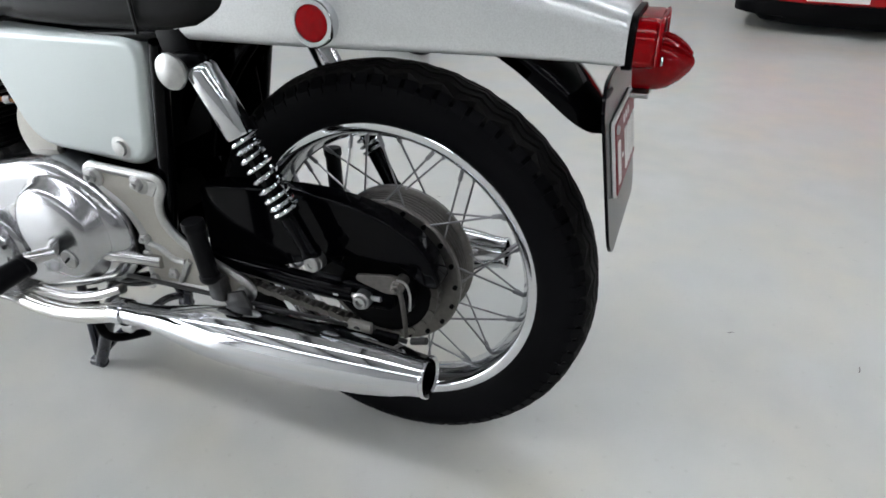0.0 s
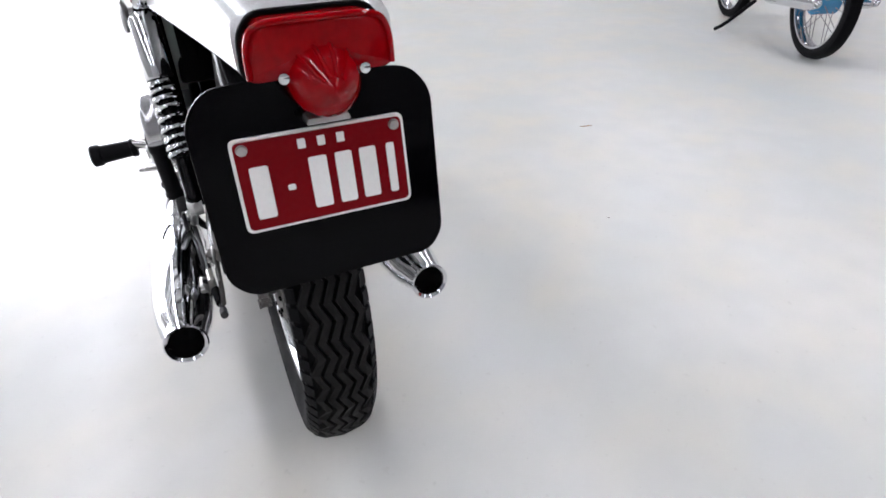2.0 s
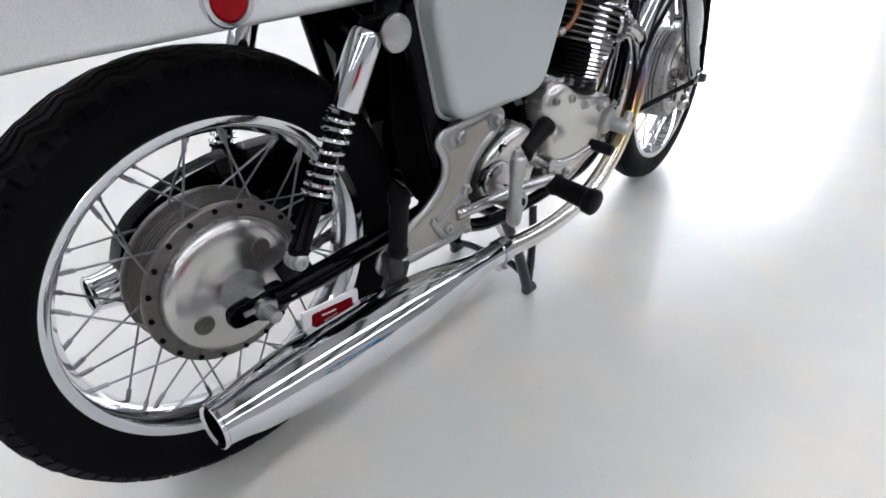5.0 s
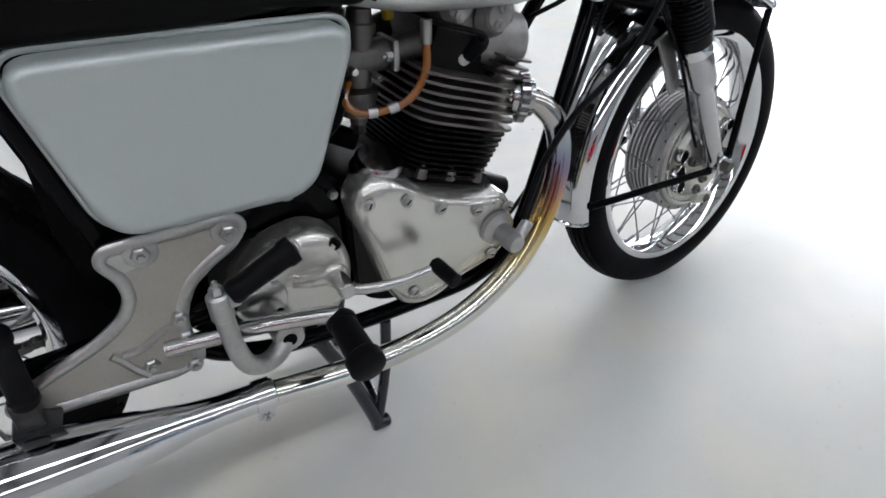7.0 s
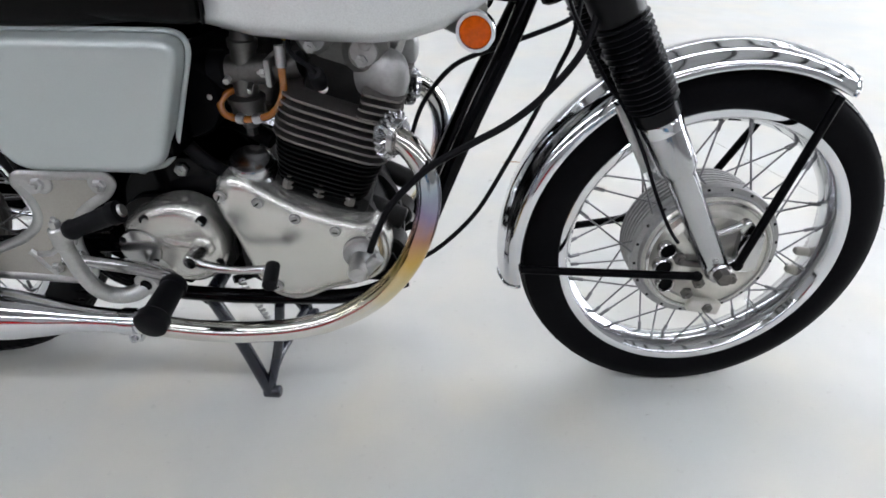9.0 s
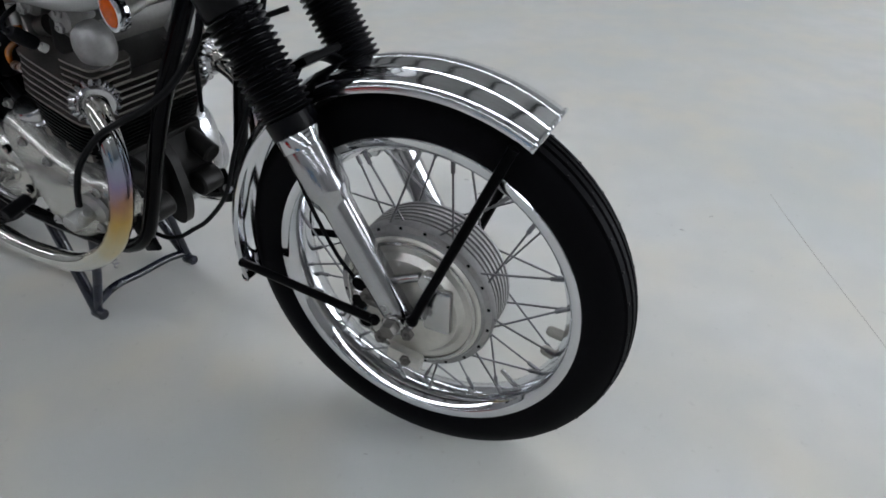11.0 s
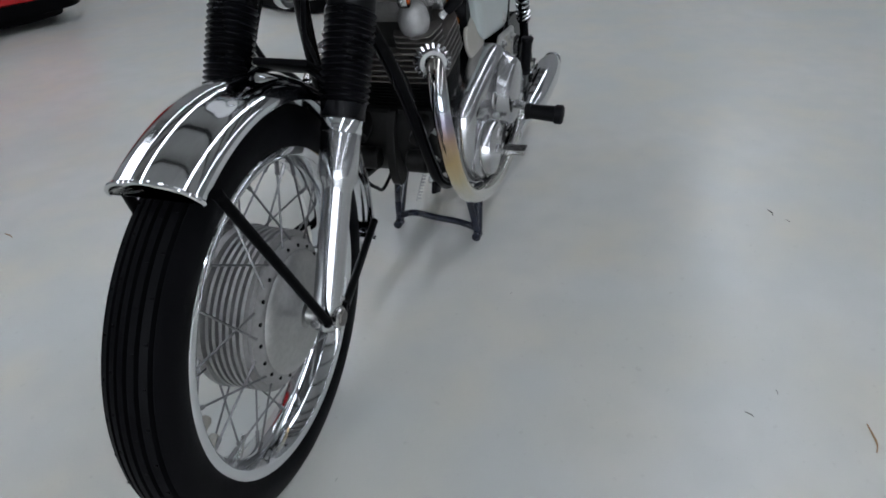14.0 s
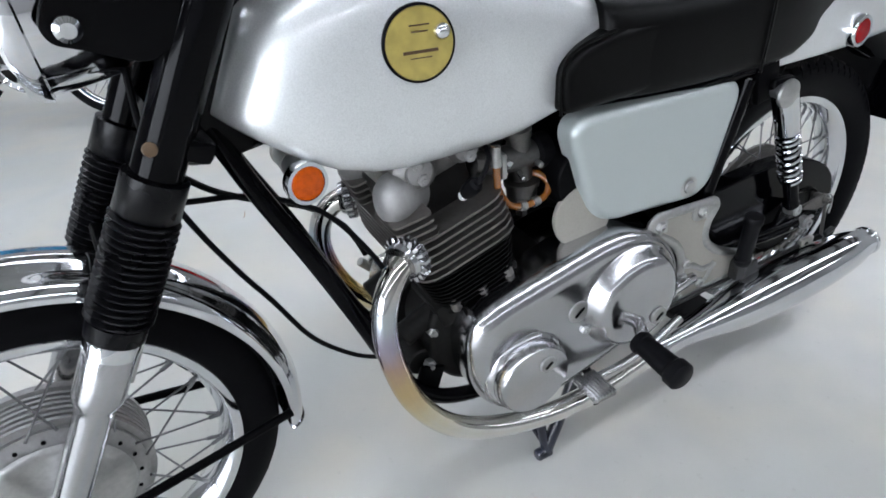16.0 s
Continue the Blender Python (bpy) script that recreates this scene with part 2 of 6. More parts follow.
def lathe(profile, at, axis, segs=40, start=0.0, bm=None):
    """Revolves (along, radius) pairs round an axis. A zero radius closes the end."""
    bm = bm or bmesh.new()
    m = Matrix.Translation(at) @ frame_of(axis)
    rings = []
    for a, r in profile:
        if r < 1e-6:
            rings.append([bm.verts.new(m @ Vector((0, 0, a)))])
        else:
            rings.append([bm.verts.new(m @ Vector((r * math.cos(2 * math.pi * k / segs + start), r * math.sin(2 * math.pi * k / segs + start), a))) for k in range(segs)])
    for p, q in zip(rings, rings[1:]):
        for k in range(segs):
            k2 = (k + 1) % segs
            if len(p) == 1 and len(q) == 1:
                continue
            if len(p) == 1:
                bm.faces.new((p[0], q[k], q[k2]))
            elif len(q) == 1:
                bm.faces.new((p[k], q[0], p[k2]))
            else:
                bm.faces.new((p[k], q[k], q[k2], p[k2]))
    return bm


def rod(a, b, r, segs=14, bm=None, r2=None, bevel=0.0):
    a, b = Vector(a), Vector(b)
    n = (b - a).length
    r2 = r if r2 is None else r2
    e = min(bevel, n / 3)
    prof = [(0, 0), (0, r - e), (e, r), (n - e, r2), (n, r2 - e), (n, 0)] if e else [(0, 0), (0, r), (n, r2), (n, 0)]
    return lathe(prof, a, b - a, segs, bm=bm)


def spline(pts, steps=8):
    pts = [Vector(p) for p in pts]
    out = []
    for i in range(len(pts) - 1):
        p0, p1, p2, p3 = pts[max(i - 1, 0)], pts[i], pts[i + 1], pts[min(i + 2, len(pts) - 1)]
        for k in range(steps):
            t = k / steps
            out.append(0.5 * ((2 * p1) + (p2 - p0) * t + (2 * p0 - 5 * p1 + 4 * p2 - p3) * t * t + (3 * p1 - p0 - 3 * p2 + p3) * t ** 3))
    out.append(pts[-1])
    return out


def tube(pts, r, segs=14, steps=8, bm=None, smooth=True, closed=False, flat=1.0):
    """A swept tube; r is a number or a function of 0..1."""
    bm = bm or bmesh.new()
    path = spline(pts, steps) if smooth else [Vector(p) for p in pts]
    n = len(path)
    rings, up = [], None
    for i, p in enumerate(path):
        if closed:
            d = path[(i + 1) % n] - path[i - 1]
        else:
            d = path[min(i + 1, n - 1)] - path[max(i - 1, 0)]
        d.normalize()
        if up is None:
            up = d.orthogonal().normalized() if flat == 1.0 else Vector((0, 1, 0))
        up = (up - d * up.dot(d)).normalized()
        side = d.cross(up)
        rr = r(i / (n - 1)) if callable(r) else r
        rings.append([bm.verts.new(p + rr * (math.cos(2 * math.pi * k / segs) * up * flat + math.sin(2 * math.pi * k / segs) * side)) for k in range(segs)])
    for i in range(n if closed else n - 1):
        a, b = rings[i], rings[(i + 1) % n]
        for k in range(segs):
            k2 = (k + 1) % segs
            bm.faces.new((a[k], b[k], b[k2], a[k2]))
    if not closed:
        bm.faces.new(rings[0])
        bm.faces.new(rings[-1][::-1])
    return bm


def rounded(poly, r, steps=4):
    """Rounds the corners of a flat polygon."""
    out = []
    n = len(poly)
    for i in range(n):
        p, a, b = Vector(poly[i]), Vector(poly[i - 1]), Vector(poly[(i + 1) % n])
        d1, d2 = a - p, b - p
        e = min(r, d1.length * 0.45, d2.length * 0.45)
        s, t = p + d1.normalized() * e, p + d2.normalized() * e
        for k in range(steps + 1):
            u = k / steps
            out.append((1 - u) ** 2 * s + 2 * u * (1 - u) * p + u * u * t)
    return out


def prism(poly, y0, y1, corner=0.01, edge=0.004, steps=4, bm=None, m=None, rounds=4, crown=0.0):
    """A slab: a polygon in x and z from y0 (back) to y1 (face), with rounded face edges. m places it."""
    bm = bm or bmesh.new()
    pts = rounded(poly, corner, steps) if corner else [Vector(p) for p in poly]
    n = len(pts)
    area = sum(pts[i].x * pts[(i + 1) % n].y - pts[(i + 1) % n].x * pts[i].y for i in range(n))
    if area < 0:
        pts.reverse()
    def inset(d):
        out = []
        for i in range(n):
            t1 = (pts[i] - pts[i - 1])
            t2 = (pts[(i + 1) % n] - pts[i])
            t = (t1.normalized() + t2.normalized())
            t = t.normalized() if t.length > 1e-6 else t2.normalized()
            out.append(pts[i] + Vector((-t.y, t.x)) * d)
        return out
    sign = 1 if y1 > y0 else -1
    levels = [(pts, y0)]
    for k in range(rounds + 1):
        a = math.pi / 2 * k / rounds
        levels.append((inset(edge * (1 - math.cos(a))), y1 - sign * edge * (1 - math.sin(a))))
    if not crown:
        levels.append((inset(edge * 1.12 + 0.0006), y1))
    rings = [[bm.verts.new((p.x, y, p.y)) for p in ps] for ps, y in levels]
    for a, b in zip(rings, rings[1:]):
        for i in range(n):
            j = (i + 1) % n
            bm.faces.new((a[i], a[j], b[j], b[i]))
    bm.faces.new(rings[0])
    if crown:
        c = bm.verts.new((sum(v.co.x for v in rings[-1]) / n, y1 + sign * crown, sum(v.co.z for v in rings[-1]) / n))
        for i in range(n):
            bm.faces.new((rings[-1][i], rings[-1][(i + 1) % n], c))
    else:
        bm.faces.new(rings[-1])
    if m is not None:
        bm.transform(m)
    return bm


def domed(poly, y0, y1, corner=0.02, edge=0.02, crown=0.008, rings=6, steps=5):
    """A cast cover: a polygon in x and z with a broad rolled edge and a face that swells gently outwards."""
    bm = bmesh.new()
    pts = rounded(poly, corner, steps)
    n = len(pts)
    cx, cz = sum(p.x for p in pts) / n, sum(p.y for p in pts) / n
    size = sum(math.hypot(p.x - cx, p.y - cz) for p in pts) / n
    sign = 1 if y1 > y0 else -1
    levels = [(1.0, y0)]
    for k in range(7):
        a = math.pi / 2 * k / 6
        levels.append((1 - edge / size * (1 - math.cos(a)), y1 - sign * edge * (1 - math.sin(a))))
    last = levels[-1][0]
    for k in range(1, rings):
        u = 1 - k / rings
        levels.append((last * u, y1 + sign * crown * (1 - u * u)))
    loops = [[bm.verts.new((cx + (p.x - cx) * k, y, cz + (p.y - cz) * k)) for p in pts] for k, y in levels]
    for a, b in zip(loops, loops[1:]):
        for i in range(n):
            bm.faces.new((a[i], a[(i + 1) % n], b[(i + 1) % n], b[i]))
    bm.faces.new(loops[0])
    top = bm.verts.new((cx, y1 + sign * crown, cz))
    for i in range(n):
        bm.faces.new((loops[-1][i], loops[-1][(i + 1) % n], top))
    return bm


def slab(at, size, bevel=0.004, rot=None, bm=None):
    bm2 = bmesh.new()
    bmesh.ops.create_cube(bm2, size=1)
    bm2.transform(Matrix.Diagonal((*size, 1)))
    if bevel:
        bmesh.ops.bevel(bm2, geom=bm2.edges[:], offset=bevel, segments=2, affect="EDGES", profile=0.5)
    bm2.transform(Matrix.Translation(at) @ (rot or Matrix.Identity(4)))
    if bm is None:
        return bm2
    me = bpy.data.meshes.new("tmp")
    bm2.to_mesh(me)
    bm2.free()
    bm.from_mesh(me)
    bpy.data.meshes.remove(me)
    return bm


def loft(sections, segs=40, power=3.0, bm=None, low=None):
    """Skins superellipses: x, middle y, half width, bottom z, top z and, optionally, a power. low: the power of the lower half."""
    bm = bm or bmesh.new()
    rings = []
    for x, yc, hw, zb, zt, *pw in sections:
        ring = []
        for k in range(segs):
            a = 2 * math.pi * k / segs
            c, s = math.cos(a), math.sin(a)
            e = 2.0 / (low if low and s < 0 else (pw[0] if pw else power))
            ring.append(bm.verts.new((x, yc + hw * math.copysign(abs(c) ** e, c), (zb + zt) / 2 + (zt - zb) / 2 * math.copysign(abs(s) ** e, s))))
        rings.append(ring)
    for a, b in zip(rings, rings[1:]):
        for k in range(segs):
            k2 = (k + 1) % segs
            bm.faces.new((a[k], b[k], b[k2], a[k2]))
    bm.faces.new(rings[0])
    bm.faces.new(rings[-1][::-1])
    return bm


def curve_of(table):
    """A smooth function through (x, y) pairs."""
    xs, ys = [p[0] for p in table], [p[1] for p in table]
    return lambda x: float(np.interp(x, xs, ys))


def smooth_sections(xs, *tables):
    """Sections at the xs with values from smoothed tables."""
    out = []
    for x in xs:
        row = [x]
        for t in tables:
            f = curve_of(sorted(t))
            row.append((f(x - 0.012) + f(x) * 2 + f(x + 0.012)) / 4)
        out.append(row)
    return out


def nut(at, axis, r=0.009, h=0.008, bm=None):
    return lathe([(0, 0), (0, r), (h * 0.8, r), (h, r * 0.8), (h, r * 0.45), (h * 1.5, r * 0.42), (h * 1.6, 0)], at, axis, 6, bm=bm)


def arc_section(center, radius_profile, a0, a1, n=48, bm=None, thick=0.002):
    """A mudguard: a list of (y, r) across, swept over angles (degrees, from ahead upwards) round an axle."""
    bm = bm or bmesh.new()
    rows = []
    across = list(radius_profile) + [(y, r - thick) for y, r in reversed(radius_profile)]
    for i in range(n + 1):
        a = radians(a0 + (a1 - a0) * i / n)
        rows.append([bm.verts.new((center[0] + r * math.cos(a), center[1] + y, center[2] + r * math.sin(a))) for y, r in across])
    m = len(across)
    for p, q in zip(rows, rows[1:]):
        for k in range(m):
            k2 = (k + 1) % m
            bm.faces.new((p[k], q[k], q[k2], p[k2]))
    bm.faces.new(rows[0])
    bm.faces.new(rows[-1][::-1])
    return bm

# ---- the room ----
def room():
    X0, X1, Y0, Y1, ZC = -9.0, 9.0, -9.0, 9.0, 4.4
    f = part("floor", slab((0, 0, -0.1), (18.6, 18.6, 0.2), 0), FLOOR, smooth=False)
    tagged(f, "pale grey painted concrete floor with a soft gloss and scuffs", "floor", kind="structure")
    # a hairline crack in the paint
    crack = bmesh.new()
    tube([(1.93, 1.19, 0.0), (2.0, 1.04, 0.0), (2.07, 0.897, 0.0), (2.19, 0.66, 0.0), (2.315, 0.41, 0.0), (2.44, 0.17, 0.0)], 0.0007, 5, 4, crack)
    part("floor_crack", crack, PLATE_GREY, f)
    c = part("ceiling", slab((0, 0, ZC + 0.1), (18.6, 18.6, 0.2), 0), CEIL, smooth=False)
    tagged(c, "off-white painted workshop ceiling", "ceiling", kind="structure")
    for name, at, size in (("wall_south", (0, Y0 - 0.1, ZC / 2), (18.2, 0.2, ZC)), ("wall_west", (X0 - 0.1, 0, ZC / 2), (0.2, 18.6, ZC)), ("wall_north", (0, Y1 + 0.1, ZC / 2), (18.2, 0.2, ZC))):
        w = part(name, slab(at, size, 0), WALL, smooth=False)
        tagged(w, "plain white painted hall wall", "wall", kind="structure")
    # east wall with a wide opening of windows
    wy0, wy1, wz0, wz1 = 0.8, 8.4, 0.25, 3.6
    for name, at, size in (("wall_east_right", (X1 + 0.1, (Y0 - 0.3 + wy0) / 2, ZC / 2), (0.2, wy0 - Y0 + 0.3, ZC)), ("wall_east_left", (X1 + 0.1, (Y1 + 0.3 + wy1) / 2, ZC / 2), (0.2, Y1 + 0.3 - wy1, ZC)), ("wall_east_below", (X1 + 0.1, (wy0 + wy1) / 2, wz0 / 2), (0.2, wy1 - wy0, wz0)), ("wall_east_above", (X1 + 0.1, (wy0 + wy1) / 2, (wz1 + ZC) / 2), (0.2, wy1 - wy0, ZC - wz1))):
        w = part(name, slab(at, size, 0), WALL, smooth=False)
        tagged(w, "plain white painted hall wall round the windows", "wall", kind="structure")
    win = part("window_1", slab((X1 + 0.1, (wy0 + wy1) / 2, wz0 + 0.03), (0.16, wy1 - wy0, 0.06), 0.004), WHITE, smooth=False)
    tagged(win, "long row of white-framed hall windows", "window", kind="structure")
    for k in range(6):
        y = wy0 + 0.03 + (wy1 - wy0 - 0.06) * k / 5
        part("mullion", slab((X1 + 0.1, y, (wz0 + wz1) / 2), (0.10, 0.06, wz1 - wz0 - 0.12), 0.004), WHITE, win, smooth=False)
    part("head_frame", slab((X1 + 0.1, (wy0 + wy1) / 2, wz1 - 0.03), (0.16, wy1 - wy0, 0.06), 0.004), WHITE, win, smooth=False)
    sky_b = part("backdrop", slab((X1 + 0.6, (wy0 + wy1) / 2, (wz0 + wz1) / 2), (0.02, wy1 - wy0 + 1.5, wz1 - wz0 + 1.2), 0), DAYLIGHT, smooth=False)
    tagged(sky_b, "bright overcast daylight outside the windows", "sky", kind="structure")
    beam = None
    for k in range(13):
        x = -8.1 + 1.35 * k
        if beam is None:
            bb = bmesh.new()
            slab((0, 0, ZC - 0.19), (0.10, 17.9, 0.016), 0.002, bm=bb)
            slab((0, 0, ZC - 0.10), (0.012, 17.9, 0.18), 0.0, bm=bb)
            slab((0, 0, ZC - 0.012), (0.10, 17.9, 0.016), 0.002, bm=bb)
            beam = part("roof_beam", bb, DARK_STEEL, smooth=False)
            beam.matrix_basis = Matrix.Translation((x, 0, 0))
            tagged(beam, "dark steel roof beam under the ceiling", "beam", "roof beams", kind="structure")
        else:
            copy_thing(beam, Matrix.Translation((x, 0, 0)))
    first = None
    for i in range(5):
        for j in range(4):
            x, y = -7.2 + 3.6 * i, -6.9 + 4.4 * j
            if first is None:
                first = new("ceiling_light")
                first.location = (x, y, ZC - 0.193)
                part("housing", slab((0, 0, -0.03), (3.54, 0.32, 0.05), 0.008), WHITE, first)
                part("diffuser", slab((0, 0, -0.065), (3.50, 0.26, 0.03), 0.006), TUBE_LIGHT, first, "glowing white diffuser")
                tagged(first, "long white fluorescent ceiling light, switched on", "ceiling light", "ceiling lights")
            else:
                copy_thing(first, Matrix.Translation((x, y, ZC - 0.193)))


room()

# ---- the motorcycle ----
REAR = Vector((0, 0, 0.3356))
FRONT = Vector((1.4503, 0, 0.3222))
RAKE = radians(28.8)
UP = Vector((-math.sin(RAKE), 0, math.cos(RAKE)))
FWD = Vector((math.cos(RAKE), 0, math.sin(RAKE)))
PIVOT = FRONT - 0.067 * FWD
STEER = Matrix.Translation(PIVOT) @ Matrix.Rotation(0.0955, 4, UP) @ Matrix.Translation(-PIVOT)

bike = new("motorcycle")
tagged(bike, "vintage silver and black twin-cylinder motorcycle parked on its centre stand", "motorcycle")


def pieces(name, mesh, parent, m):
    """One more object on a shared mesh."""
    ob = new(name, mesh)
    ob.parent = parent
    ob.matrix_basis = m
    return ob


def spoke_mesh(length):
    bm = lathe([(0, 0), (0, 0.0022), (0.008, 0.0017), (length - 0.022, 0.0017), (length - 0.021, 0.0034), (length - 0.004, 0.0034), (length, 0)], (0, 0, 0), (0, 0, 1), 7)
    return put("spoke", bm, SPOKE)


def spokes(wheel, center, hub_r, hub_y, rim_r, rim_y, steer):
    ln = None
    me = {}
    for side in (1, -1):
        for k in range(20):
            base = 2 * math.pi * (k + (0.25 if side < 0 else 0)) / 20
            lean = radians(21) * (1 if k % 2 else -1)
            a = Vector((hub_r * math.cos(base), side * (hub_y[0] if side > 0 else hub_y[1]) + (0.003 if k % 2 else -0.003), hub_r * math.sin(base)))
            b = Vector((rim_r * math.cos(base + lean), side * rim_y, rim_r * math.sin(base + lean)))
            key = round((b - a).length, 3)
            if key not in me:
                me[key] = spoke_mesh((b - a).length)
            ob = new("spoke", me[key])
            ob.parent = wheel
            m = Matrix.Translation(center + a) @ frame_of(b - a)
            ob.matrix_basis = (STEER @ m) if steer else m


def rim_profile(R, hw):
    """Chrome rim across: flange lips, wells and inner side."""
    out = [(-hw, R - 0.012), (-hw, R - 0.001), (-hw + 0.002, R + 0.001), (-hw + 0.005, R), (-hw + 0.007, R - 0.008), (-hw + 0.016, R - 0.016), (-0.012, R - 0.019), (0.012, R - 0.019), (hw - 0.016, R - 0.016), (hw - 0.007, R - 0.008), (hw - 0.005, R), (hw - 0.002, R + 0.001), (hw, R - 0.001), (hw, R - 0.012)]
    inner = [(hw - 0.003, R - 0.016), (hw - 0.016, R - 0.021), (hw - 0.022, R - 0.026), (0.008, R - 0.028), (-0.008, R - 0.028), (-hw + 0.022, R - 0.026), (-hw + 0.016, R - 0.021), (-hw + 0.003, R - 0.016)]
    return out + inner


def ring_lathe(profile, center, segs=96):
    """Closed section (y, r) turned round the wheel's axle."""
    bm = bmesh.new()
    rings = []
    for k in range(segs):
        a = 2 * math.pi * k / segs
        rings.append([bm.verts.new((center[0] + r * math.cos(a), center[1] + y, center[2] + r * math.sin(a))) for y, r in profile])
    n = len(profile)
    for k in range(segs):
        p, q = rings[k], rings[(k + 1) % segs]
        for i in range(n):
            j = (i + 1) % n
            bm.faces.new((p[i], q[i], q[j], p[j]))
    return bm


def rear_wheel():
    R, hw = 0.2515, 0.036
    prof = [(-0.040, 0), (-0.040, 0.100), (-0.032, 0.102), (-0.031, 0.126), (-0.029, 0.1285), (-0.023, 0.1285), (-0.021, 0.126), (-0.018, 0.118)]
    for k in range(6):
        y = -0.016 + 0.0075 * k
        prof += [(y, 0.1165), (y + 0.0030, 0.1165), (y + 0.0042, 0.1225), (y + 0.0060, 0.1225)]
    prof += [(0.029, 0.1175), (0.031, 0.1275), (0.033, 0.1295), (0.039, 0.1295), (0.041, 0.127), (0.042, 0.085), (0.058, 0.083), (0.058, 0)]
    wheel = part("rear_wheel", lathe(prof, REAR, (0, 1, 0), 72), DRUM, bike, "spoked rear wheel with a grooved grey drum hub", angle=25)
    part("hub_cover", lathe([(-0.032, 0.109), (-0.042, 0.107), (-0.048, 0.101), (-0.052, 0.092), (-0.055, 0.070), (-0.056, 0.044), (-0.060, 0.038), (-0.060, 0.0)], REAR, (0, 1, 0), 56), HUB, wheel, "dull polished alloy hub cover")
    for dx, dz in ((-0.062, -0.03), (0.045, 0.052)):
        part("hub_plug", lathe([(0, 0), (0, 0.015), (0.002, 0.014), (0.003, 0)], REAR + Vector((dx, -0.0555, dz)), (0, -1, 0), 20), DRUM, wheel)
    part("spacer", lathe([(-0.058, 0.034), (-0.072, 0.033), (-0.078, 0.028), (-0.112, 0.024), (-0.116, 0.0)], REAR, (0, 1, 0), 30), SATIN, wheel)
    part("axle", lathe([(-0.150, 0), (-0.150, 0.009), (-0.148, 0.010), (-0.128, 0.010), (-0.128, 0.016), (-0.115, 0.016), (-0.115, 0.008), (0.105, 0.008), (0.105, 0.018), (0.112, 0.018), (0.113, 0.0145), (0.127, 0.0145), (0.129, 0.011), (0.134, 0.0105), (0.134, 0.006), (0.128, 0.0055), (0.128, 0)], REAR, (0, 1, 0), 24), SATIN, wheel)
    hole = put("spoke_hole", rod((0, -0.004, 0), (0, 0.004, 0), 0.0042, 8), SATIN_BLACK)
    for k in range(20):
        a = 2 * math.pi * k / 20
        for y in (-0.0305, 0.0405):
            pieces("spoke_hole", hole, wheel, Matrix.Translation(REAR + Vector((0.1215 * math.cos(a), y, 0.1215 * math.sin(a)))))
    part("rim", ring_lathe(rim_profile(R, hw), REAR), CHROME, wheel, "chromed steel rim")
    pr = [(-0.032, R - 0.004), (-0.037, R + 0.003), (-0.045, R + 0.018), (-0.0495, R + 0.036), (-0.0505, R + 0.050), (-0.047, R + 0.062), (-0.030, R + 0.070), (0, R + 0.074), (0.030, R + 0.070), (0.047, R + 0.062), (0.0505, R + 0.050), (0.0495, R + 0.036), (0.045, R + 0.018), (0.037, R + 0.003), (0.032, R - 0.004)]
    tyre = part("tyre", ring_lathe(pr, REAR, 120), TYRE, wheel, "black rear tyre with a zigzag tread")
    # zigzag tread ribs and shoulder lugs
    bm = bmesh.new()
    surf = curve_of([(-0.0505, R + 0.052), (-0.047, R + 0.0685), (-0.031, R + 0.079), (0, R + 0.084), (0.031, R + 0.079), (0.047, R + 0.0685), (0.0505, R + 0.052)])
    N = 80
    for row in range(5):
        yc = -0.0300 + 0.0150 * row
        rings = []
        for k in range(N):
            a = 2 * math.pi * k / N
            zig = 0.0056 if k % 2 else -0.0056
            pts = []
            for y, dr in ((-0.0053, -0.011), (-0.0047, 0), (0.0047, 0), (0.0053, -0.011)):
                yy = yc + y + zig
                r = surf(yy) + dr
                pts.append(bm.verts.new((REAR.x + r * math.cos(a), yy, REAR.z + r * math.sin(a))))
            rings.append(pts)
        for k in range(N):
            p, q = rings[k], rings[(k + 1) % N]
            for i in range(3):
                bm.faces.new((p[i], q[i], q[i + 1], p[i + 1]))
    lugs = bmesh.new()
    for side in (1, -1):
        for k in range(80):
            a0, a1 = 2 * math.pi * (k + 0.08) / 80, 2 * math.pi * (k + 0.82) / 80
            vs = []
            for a in (a0, a1):
                for y, dr in ((0.0400, 0.0), (0.0400, -0.010), (0.0512, -0.006), (0.0500, 0.003)):
                    r = surf(y * 1.0) + dr if y < 0.05 else R + 0.056 + dr
                    vs.append(lugs.verts.new((REAR.x + r * math.cos(a), side * y, REAR.z + r * math.sin(a))))
            for f in ((0, 1, 2, 3), (7, 6, 5, 4), (0, 3, 7, 4), (3, 2, 6, 7), (2, 1, 5, 6), (1, 0, 4, 5)):
                lugs.faces.new([vs[i] for i in f])
    tagged(part("shoulder_tread", lugs, TYRE, wheel, smooth=False), kind="stuff")
    tread = part("tread", bm, TREAD, wheel, smooth=False)
    tagged(tread, kind="stuff")
    spokes(wheel, REAR, 0.1225, (0.036, 0.026), R - 0.024, 0.010, False)


